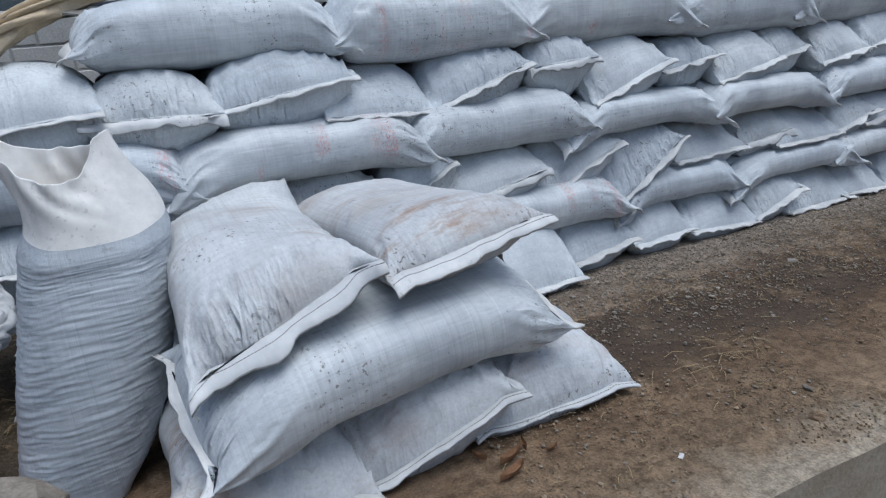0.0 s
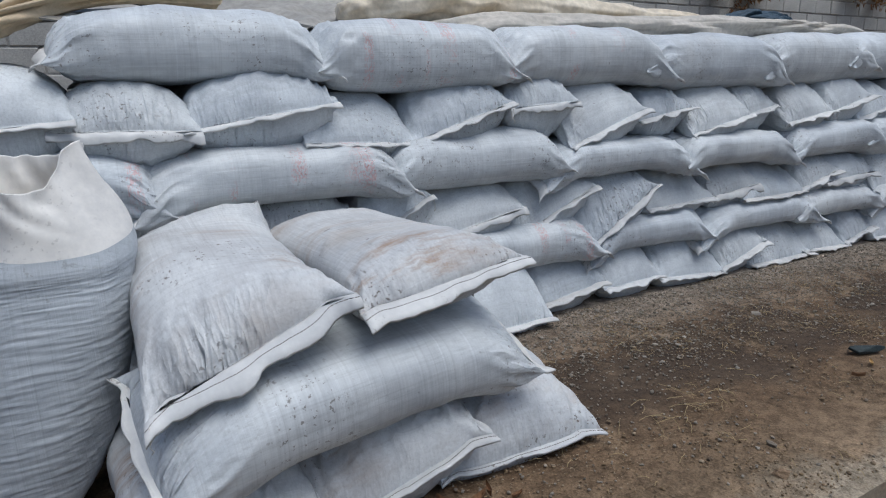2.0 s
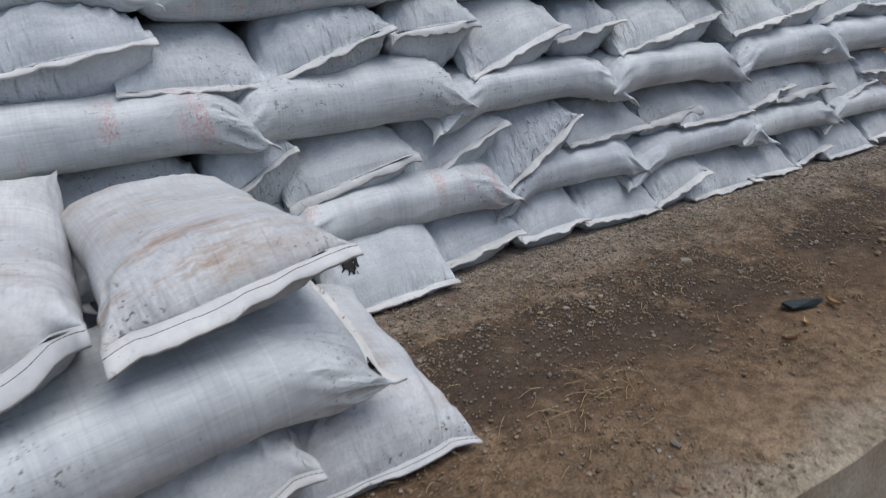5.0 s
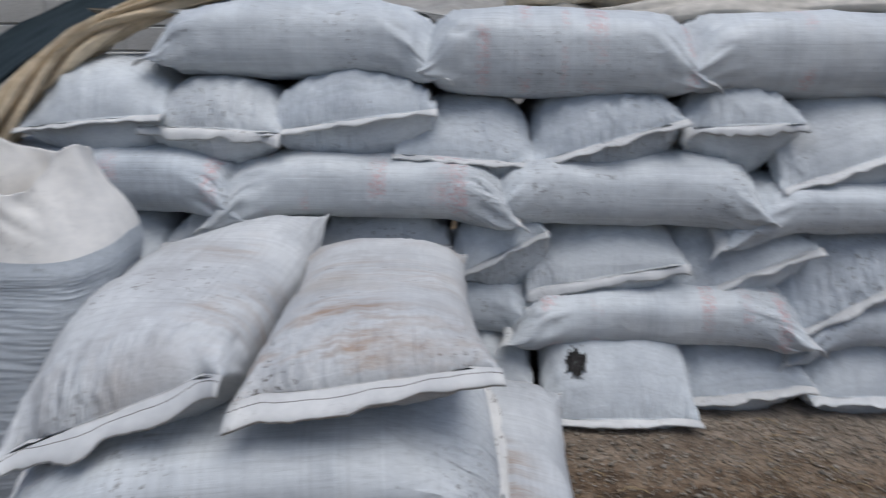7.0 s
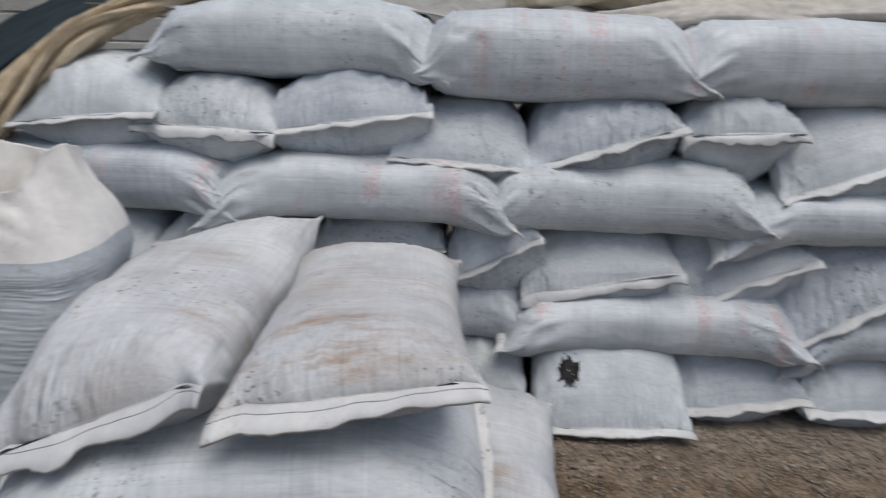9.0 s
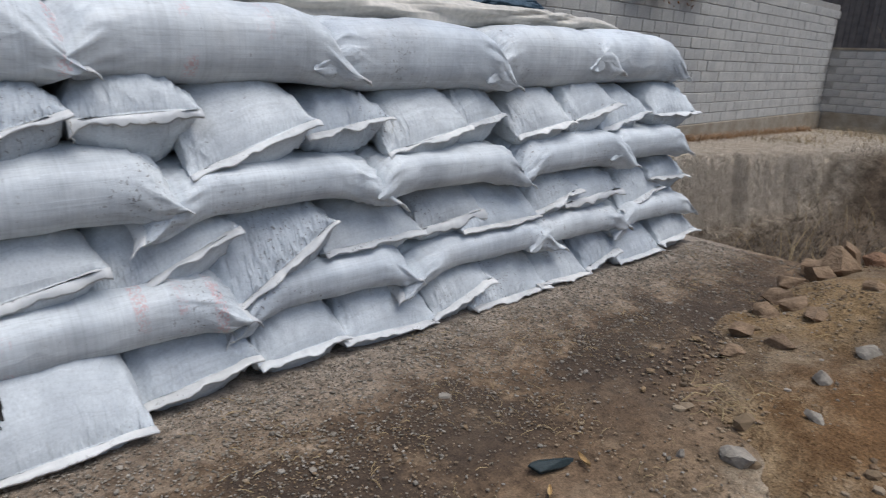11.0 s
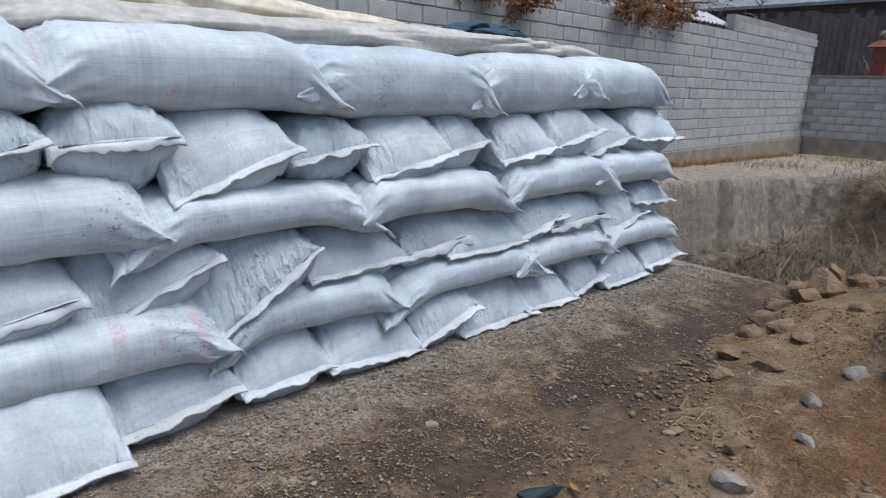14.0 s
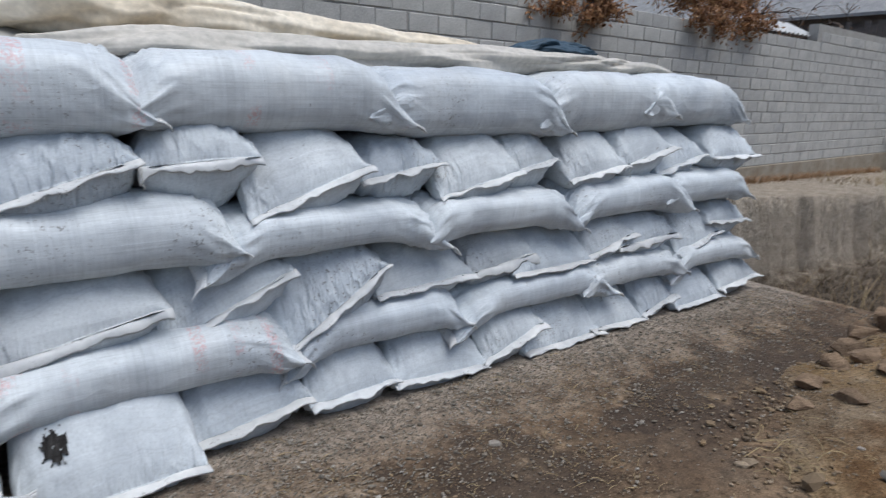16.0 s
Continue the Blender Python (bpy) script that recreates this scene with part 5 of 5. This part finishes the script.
def grit(name, number, where, size, material, label):
    verts, faces = [], []
    for _ in range(number):
        x, y = where()
        z = ground_height(x, y)
        if SY0 + 0.01 < y < SY1 and SX0 < x < SX1 - 0.05:
            z = max(z, 0.004)
        s = size * r.uniform(0.4, 1.0) * (2.2 if r.random() < 0.04 else 1)
        sx, sy, sz, a = s * r.uniform(0.8, 1.3), s * r.uniform(0.6, 1.0), s * r.uniform(0.4, 0.8), r.uniform(0, 6.28)
        o = len(verts)
        for v in ico_v:
            k = 1 + r.uniform(-0.22, 0.22)
            px, py = v.x * sx * k, v.y * sy * k
            verts.append((x + px * math.cos(a) - py * math.sin(a), y + px * math.sin(a) + py * math.cos(a), z + v.z * sz * k + sz * 0.3))
        faces += [tuple(o + i for i in f) for f in ico_f]
    tagged(part(name, mesh_of(name, verts, faces, False), material), label, "gravel", kind="stuff")


def island(name, tones, rough=0.9):
    """Loose grit: every piece has its own tone."""
    m, n, l, p = nodes_of(name)
    g = n.new("ShaderNodeNewGeometry")
    col = ramp(n, l, g.outputs["Random Per Island"], [(i / (len(tones) - 1), t) for i, t in enumerate(tones)])
    tc = n.new("ShaderNodeTexCoord").outputs["Object"]
    col = mix(n, l, col, ramp(n, l, tex(n, l, "ShaderNodeTexNoise", 160.0, tc), [(0.3, (0.75, 0.75, 0.75)), (0.7, (1.15, 1.15, 1.15))]), 1.0, "MULTIPLY")
    l.new(col, p.inputs["Base Color"])
    p.inputs["Roughness"].default_value = rough
    return m


GRIT = island("grey_grit", [(0.10, 0.085, 0.065), (0.22, 0.195, 0.16), (0.15, 0.125, 0.095), (0.33, 0.30, 0.255), (0.17, 0.135, 0.10)])
CLODS = island("earth_clods", [(0.09, 0.065, 0.042), (0.22, 0.15, 0.08), (0.15, 0.108, 0.067), (0.30, 0.235, 0.16), (0.19, 0.12, 0.065)])


def by_wall():
    return r.uniform(0.9, 5.4), 2.12 - abs(r.gauss(0, 0.42))


def slab_wide():
    while True:
        x, y = r.uniform(0.7, 5.3), r.uniform(0.6, 2.1)
        if r.random() < 0.25 + 1.6 * noise.noise((x * 2.3, y * 2.3, 14)):
            return x, y


def heap_place():
    while True:
        x, y = r.uniform(2.9, 8.5), r.uniform(-1.6, 1.35)
        hollow = 3.15 < x < 4.0 and 0.0 < y < 0.75
        if r.random() < (0.03 if hollow else 0.22 + 1.5 * noise.noise((x * 1.9, y * 1.9, 17))):
            return x, y


def left_soil():
    return r.uniform(-4.5, -0.5), r.uniform(0.7, 4.6)


def low_front():
    return r.uniform(0.4, 3.4), r.uniform(-0.5, 0.5)


grit("gravel", 15000, by_wall, 0.0055, GRIT, "fine grey gravel along the foot of the sacks")
grit("loose_grit", 11000, slab_wide, 0.0042, CLODS, "small earth crumbs and grit on the slab")
grit("pale_grit", 700, slab_wide, 0.007, GRIT, "scattered pale pebbles on the slab")
grit("earth_clods", 9000, heap_place, 0.010, CLODS, "loose clods and stones on the dug earth")
grit("rubble", 450, heap_place, 0.022, CLODS, "broken stones on the dug earth")
grit("soil_crumbs", 2500, left_soil, 0.014, CLODS, "crumbs and pebbles on the bare soil")
grit("trench_crumbs", 1200, low_front, 0.016, CLODS, "clods on the low ground before the slab")


def straws(name, number, where, length, label, width=0.0018, lie=0.01):
    verts, faces = [], []
    for _ in range(number):
        x, y = where()
        z = ground_height(x, y)
        if SY0 < y < SY1 and SX0 < x < SX1:
            z = max(z, 0.006)
        a, n = r.uniform(0, 6.28), r.uniform(0.4, 1) * length
        bend = r.uniform(-0.5, 0.5)
        pts = []
        for i in range(5):
            t = i / 4
            aa = a + bend * t
            pts.append(Vector((x + math.cos(aa) * n * t, y + math.sin(aa) * n * t, z + r.uniform(0.001, lie) + lie * math.sin(3.1 * t))))
        o = len(verts)
        for i, p in enumerate(pts):
            d = (pts[min(4, i + 1)] - pts[max(0, i - 1)]).normalized()
            s = d.cross(Vector((0, 0, 1))).normalized() * width
            verts += [p - s, p + s, p + Vector((0, 0, width * 1.3))]
        for i in range(4):
            b = o + 3 * i
            faces += [(b, b + 1, b + 4, b + 3), (b + 1, b + 2, b + 5, b + 4), (b + 2, b, b + 3, b + 5)]
    tagged(part(name, mesh_of(name, verts, faces, False), STRAW), label, "straw", kind="stuff")


def tuft_at(places, spread):
    def pick():
        cx, cy = places[r.randrange(len(places))]
        return r.gauss(cx, spread), r.gauss(cy, spread * 0.7)
    return pick


straws("straw", 22, tuft_at([(1.50, 1.10), (1.75, 1.20), (1.66, 1.08), (1.45, 1.18)], 0.05), 0.11, "wisps of dry straw on the slab", 0.0011, 0.006)
straws("straw_tuft", 18, tuft_at([(3.45, 1.02), (3.35, 0.95), (3.58, 1.0)], 0.06), 0.14, "dry straw tuft on the dug earth", 0.0018, 0.02)
straws("scattered_straw", 320, slab_wide, 0.06, "single straws strewn over the slab", 0.0011, 0.006)
straws("soil_straw", 1500, left_soil, 0.10, "dry straw litter on the bare soil", 0.0022, 0.015)


LEAF_PALE = plain("pale_dry_leaf", (0.52, 0.37, 0.18), (0.40, 0.26, 0.12), 25.0, 0.7)


def dry_leaf(x, y, size, turn, curl, z=0.008, pale=False):
    n, m = 9, 5
    verts = []
    for i in range(n):
        t = i / (n - 1)
        w = 0.28 * math.sin(math.pi * t) ** 0.8 * (1 - 0.25 * t) + 0.01
        for j in range(m):
            s = -1 + 2 * j / (m - 1)
            verts.append(((t - 0.5) * size, s * w * size / 2, curl * size * (s * s * 0.5 + (t - 0.5) ** 2)))
    o = len(verts)
    verts += [(a, b, c - 0.0012) for a, b, c in verts]
    f = grid_faces(n, m)
    faces = f + [tuple(o + k for k in reversed(g)) for g in f]
    ob = part("dry_leaf", mesh_of("dry_leaf", verts, faces), LEAF_PALE if pale else LEAF)
    ob.matrix_world = pose(x, y, z, 0, 0, turn)
    tagged(ob, "pale tan dry leaf lying on the dirt" if pale else "curled reddish brown dry leaf on the dirt", "leaf", "fallen leaves")


for x, y, s, a, c in [(0.73, 1.02, 0.11, 20, 0.5), (0.79, 1.05, 0.07, 75, 0.6), (0.70, 0.96, 0.12, 200, 0.4), (0.66, 1.07, 0.06, 120, 0.7), (2.70, 1.05, 0.09, 70, 0.3), (2.50, 1.02, 0.07, 40, 0.3), (2.35, 0.98, 0.06, 140, 0.5), (0.85, 1.0, 0.05, 10, 0.5)]:
    dry_leaf(x, y, s * 0.8, a, c, pale=x > 2.45)
scrap_v = [(0.02 * i - 0.03 + 0.008 * noise.noise((i, j, 1)), 0.018 * j - 0.018, 0.012 + 0.012 * noise.noise((i * 0.9, j * 0.9, 6))) for i in range(4) for j in range(3)]
scrap_v += [(a, b, c - 0.0015) for a, b, c in scrap_v]
scrap_f = grid_faces(4, 3)
scrap = part("scrap", mesh_of("scrap", scrap_v, scrap_f + [tuple(12 + k for k in reversed(g)) for g in scrap_f]), HEM)
scrap.matrix_world = pose(1.12, 0.79, 0.0, 0, 0, 35) @ Matrix.Scale(0.35, 4)
tagged(scrap, "small torn white plastic scrap on the slab", "scrap")
shard = stone("plastic_shard", (2.58, 1.10, 0.02), (0.17, 0.05, 0.04), SHEET_DARK, 41, 0.5, "black broken plastic shard on the dirt", (0, 8, -25), "shard")


# ---- what stands behind the walls ----
BARK = plain("grey_bark", (0.12, 0.09, 0.07), (0.07, 0.055, 0.045), 8.0, 0.9, 0.01, 0.8)
DRY_LEAVES = island("rust_leaves", [(0.22, 0.10, 0.045), (0.34, 0.17, 0.07), (0.16, 0.075, 0.04), (0.40, 0.23, 0.10)])
BRUSH = island("dark_brush", [(0.07, 0.055, 0.04), (0.13, 0.10, 0.07), (0.20, 0.15, 0.10)])
RUST_GRASS = island("rust_grass", [(0.30, 0.17, 0.08), (0.20, 0.11, 0.055), (0.36, 0.22, 0.11)])
DRY_GRASS = island("dry_grass", [(0.36, 0.27, 0.14), (0.24, 0.17, 0.09), (0.46, 0.36, 0.21), (0.16, 0.11, 0.07)])
REED = island("dry_stalks", [(0.42, 0.31, 0.17), (0.30, 0.21, 0.12), (0.50, 0.39, 0.24)])


def tree(x, y, z, height, spread, seed, leaves, label, leaf=0.05, droop=0.3, material=None, over=()):
    rr = random.Random(seed)
    trunk_pts = [Vector((x + 0.04 * i * rr.uniform(-1, 1), y + 0.03 * i * rr.uniform(-1, 1), z + height * 0.62 * i / 7)) for i in range(8)]
    trunk = tagged(part("tree", tube(trunk_pts, height * 0.03, 9, 0.55), BARK), label, "tree")
    tips = []
    lv, lf = [], []

    def limb(p, d, n, rad, depth):
        pts = [p.copy()]
        for _ in range(7):
            d = (d + Vector((rr.uniform(-1, 1), rr.uniform(-1, 1), rr.uniform(-0.6, 0.5) - droop * 0.25 * (2 - depth))) * 0.28).normalized()
            p = p + d * n / 7
            pts.append(p.copy())
        me = tube(pts, rad, 5, 0.7)
        o = len(lv)
        lv.extend(v.co.copy() for v in me.vertices)
        lf.extend(tuple(o + i for i in f.vertices) for f in me.polygons)
        bpy.data.meshes.remove(me)
        tips.extend(pts[2:])
        if depth:
            for _ in range(4):
                q = pts[rr.randrange(2, 8)]
                limb(q, (d + Vector((rr.uniform(-1, 1), rr.uniform(-1, 1), rr.uniform(-0.7, 0.6)))).normalized(), n * 0.6, rad * 0.55, depth - 1)

    for k in range(7):
        a = k * 2.4 + rr.uniform(-0.4, 0.4)
        limb(trunk_pts[4 + k % 4], Vector((math.cos(a), math.sin(a), 0.35)).normalized(), spread, height * 0.009, 2)
    # drooping limbs that hang over the wall
    hung = []
    for goal in over:
        goal = Vector(goal)
        a = trunk_pts[-1]
        crest = a.lerp(goal, 0.7)
        crest.z = max(a.z, goal.z) + 0.5
        pts = [(a * (1 - t) + crest * t).lerp(crest * (1 - t) + goal * t, t) for t in [i / 9 for i in range(10)]]
        me = tube(pts, height * 0.006, 5, 0.7)
        o = len(lv)
        lv.extend(v.co.copy() for v in me.vertices)
        lf.extend(tuple(o + i for i in f.vertices) for f in me.polygons)
        bpy.data.meshes.remove(me)
        for _ in range(14):
            q = pts[rr.randrange(6, 10)]
            ends = [q, q + Vector((rr.gauss(0, 0.16), rr.gauss(0, 0.08), rr.uniform(-0.02, 0.12))), q + Vector((rr.gauss(0, 0.3), rr.gauss(0, 0.1), rr.uniform(-0.28, 0.05)))]
            me = tube(smooth_path(ends, 3), 0.006, 4, 0.6)
            o = len(lv)
            lv.extend(v.co.copy() for v in me.vertices)
            lf.extend(tuple(o + i for i in f.vertices) for f in me.polygons)
            bpy.data.meshes.remove(me)
            hung.extend(smooth_path(ends, 5)[3:])
    part("branching", mesh_of("branching", lv, lf), BARK, trunk)
    v, f = [], []
    for _ in range(leaves):
        pool = hung if hung and rr.random() < 0.75 else tips
        t = pool[rr.randrange(len(pool))] + Vector((rr.gauss(0, 0.06), rr.gauss(0, 0.06), rr.gauss(-0.03, 0.06)))
        d = Vector((rr.uniform(-1, 1), rr.uniform(-1, 1), rr.uniform(-1.4, 0.2))).normalized()
        s = d.orthogonal().normalized()
        n = leaf * rr.uniform(0.6, 1.2)
        o = len(v)
        lift = d.cross(s) * n * 0.2
        v += [t, t + d * n * 0.5 + s * n * 0.25 + lift, t + d * n, t + d * n * 0.5 - s * n * 0.25 + lift]
        f += [(o, o + 1, o + 2), (o, o + 2, o + 3)]
    part("crown", mesh_of("crown", v, f, False), material or DRY_LEAVES, trunk, "rust-brown withered leaves")
    return trunk


tree(8.8, 8.7, 0.0, 5.4, 1.3, 3, 9000, "withered tree with rust-brown leaves behind the wall", 0.085, over=[(7.2, 5.98, 2.25), (7.9, 6.0, 2.3)])
tree(11.6, 9.0, 0.0, 5.6, 1.3, 4, 9000, "withered tree with rust-brown leaves over the wall", 0.085, over=[(10.5, 6.15, 2.42), (11.2, 6.2, 2.4), (11.9, 6.25, 2.45), (12.5, 6.3, 2.5)])
for i, (x, y, h) in enumerate([(27, 11.5, 6.0), (27, 1.0, 6.0), (26, 16, 7.0), (18, 18, 7.0), (11, 19, 7.5)]):
    tree(x, y, 0, h, 2.2, 20 + i, 900, "bare grey tree in the distance", 0.09)

# fence of grey boards behind the east wall
BOARD = plain("weathered_boards", (0.17, 0.15, 0.14), (0.11, 0.10, 0.095), 4.0, 0.9)
fence = tagged(box("board_fence", 25.0, 25.05, -5.0, 11.0, 0.2, 3.2, BOARD), "weathered dark board fence beyond the wall", "fence")
rr = random.Random(8)
y = -5.0
while y < 10.9:
    w = rr.uniform(0.13, 0.2)
    box("board", 24.95, 24.98, y, y + w, 0.0, 3.5 + rr.uniform(-0.15, 0.15), BOARD, fence, 0.004)
    y += w + 0.012

# dark barn behind the fence
barn = tagged(box("barn", 29.0, 37.0, -8.0, 30.0, -0.5, 4.3, BOARD), "long dark weathered board barn in the distance", "barn")
ROOF = plain("grey_roofing", (0.34, 0.34, 0.34), (0.24, 0.24, 0.245), 3.0, 0.8)
rv = [(28.6, -8.4, 4.2), (28.6, 30.4, 4.2), (33.0, 30.4, 7.8), (33.0, -8.4, 7.8), (37.4, -8.4, 4.2), (37.4, 30.4, 4.2)]
rv += [(a, b, c + 0.12) for a, b, c in rv]
part("roof", mesh_of("roof", rv, [(0, 3, 2, 1), (3, 4, 5, 2), (6, 7, 8, 9), (9, 8, 11, 10), (0, 1, 7, 6), (5, 4, 10, 11), (0, 6, 9, 3), (3, 9, 10, 4), (1, 2, 8, 7), (2, 5, 11, 8)], False), ROOF, barn, "grey pitched roof")

BRICK_RED = plain("red_painted_brick", (0.30, 0.105, 0.08), (0.22, 0.075, 0.055), 12.0, 0.8)
pillar = tagged(box("gate_pillar", 21.84, 22.2, 5.50, 5.86, -0.2, 2.31, BRICK_RED, None, 0.01), "red brick gate pillar with pyramid cap", "pillar")
cap = bmesh.new()
bmesh.ops.create_cone(cap, cap_ends=True, segments=4, radius1=0.43, radius2=0.07, depth=0.22, matrix=pose(22.02, 5.70, 2.42, 0, 0, 45))
cap_me = bpy.data.meshes.new("cap")
cap.to_mesh(cap_me)
cap.free()
part("cap", cap_me, BRICK_RED, pillar, "red sloping cap")
bpy_ball = bmesh.new()
bmesh.ops.create_uvsphere(bpy_ball, u_segments=16, v_segments=10, radius=0.12, matrix=Matrix.Translation((22.02, 5.70, 2.62)))
ball_me = bpy.data.meshes.new("finial")
bpy_ball.to_mesh(ball_me)
bpy_ball.free()
part("finial", ball_me, STONE_GREY, pillar, "pale round finial")

# corrugated sheet on the wall and a low roof beyond
ZINC = plain("zinc_sheet", (0.62, 0.62, 0.60), (0.5, 0.5, 0.49), 5.0, 0.5)
cv = []
for i in range(60):
    for j in range(6):
        x, yy = 12.6 + 2.9 * i / 59, 6.58 + 0.62 * j / 5 + 0.19 * i / 59
        cv.append((x, yy, 2.44 + 0.30 * j / 5 + 0.022 * math.sin(i * 1.57)))
o = len(cv)
cv += [(a, b, c - 0.006) for a, b, c in cv]
f = grid_faces(60, 6)
sheet = tagged(part("corrugated_sheet", mesh_of("corrugated_sheet", cv, f + [tuple(o + k for k in reversed(g)) for g in f], False), ZINC), "pale corrugated roof sheet behind the wall top", "roof sheet")
shed = box("shed", 12.8, 15.2, 7.35, 8.5, -0.5, 2.66, MORTAR)
tagged(shed, "low grey shed behind the block wall", "shed")


def tufts(name, number, where, height, label, material, width=0.004, slant=(0.2, 0.9)):
    verts, faces = [], []
    for _ in range(number):
        x, y = where()
        z = ground_height(x, y)
        h = height * r.uniform(0.35, 1)
        a, lean = r.uniform(0, 6.28), r.uniform(*slant) * h
        o = len(verts)
        for i in range(4):
            t = i / 3
            w = width * (1 - t * 0.85)
            px, py = x + math.cos(a) * lean * t * t, y + math.sin(a) * lean * t * t
            verts += [(px - math.sin(a) * w, py + math.cos(a) * w, z + h * t), (px + math.sin(a) * w, py - math.cos(a) * w, z + h * t)]
        for i in range(3):
            b = o + 2 * i
            faces.append((b, b + 1, b + 3, b + 2))
    tagged(part(name, mesh_of(name, verts, faces, False), material), label, "grass", kind="stuff")


def along_wall():
    x = r.uniform(6.5, 19.5)
    return x, 5.60 + 0.065 * x - 0.12 - abs(r.gauss(0, 0.12))


tufts("dry_grass", 2600, lambda: along_wall(), 0.16, "rust-brown dry grass along the wall footing", RUST_GRASS, 0.005, (0.6, 2.0))
tufts("pit_brush", 5000, lambda: (max(6.0, r.gauss(9.6, 2.2)), min(4.1, max(1.7, r.gauss(3.0, 0.9)))), 0.28, "dark dry brush on the pit floor", BRUSH, 0.006, (1.0, 3.0))
tufts("pit_weeds", 420, lambda: (max(6.0, r.gauss(9.5, 2.0)), min(4.2, max(1.6, r.gauss(2.9, 0.8)))), 0.5, "dry weeds in the pit", DRY_GRASS, 0.008, (0.2, 1.2))
tufts("bank_weeds", 700, tuft_at([(15.4, 5.4), (16.8, 3.4), (18.4, 4.6), (19.6, 2.2), (17.6, 1.2), (19.4, 5.6)], 0.55), 0.24, "dry weeds on the far bank", DRY_GRASS, 0.007, (0.6, 2.0))
tufts("heap_weeds", 90, lambda: (r.uniform(6.5, 9.5), r.uniform(0.6, 1.6)), 0.3, "dry weeds behind the earth heap", DRY_GRASS, 0.005)
tufts("corn_stalks", 1500, lambda: (r.uniform(22.4, 23.4), r.uniform(3.4, 5.5)), 2.75, "dry corn stalks beyond the wall", REED, 0.03, (0.1, 0.55))

# blue rag and rope behind the roll
tagged(part("rope", tube(smooth_path([(3.05, 2.86, 1.47), (3.3, 2.88, 1.46), (3.6, 2.9, 1.43), (3.8, 2.93, 1.42)], 6), 0.008), SHEET_BLUE), "thin blue-grey rope on the tarpaulin", "rope")
RAG = plain("blue_plastic", (0.03, 0.20, 0.45), (0.02, 0.14, 0.33), 9.0, 0.5)
tagged(cloth_roll("blue_rag", [(2.96, 2.84, 1.455), (3.0, 2.84, 1.49), (3.05, 2.84, 1.49), (3.09, 2.84, 1.46)], [0.015, 0.035, 0.03, 0.012], [0.015, 0.03, 0.03, 0.012], RAG, 1.0, 3, 20), "small bright blue plastic knot", "rag")
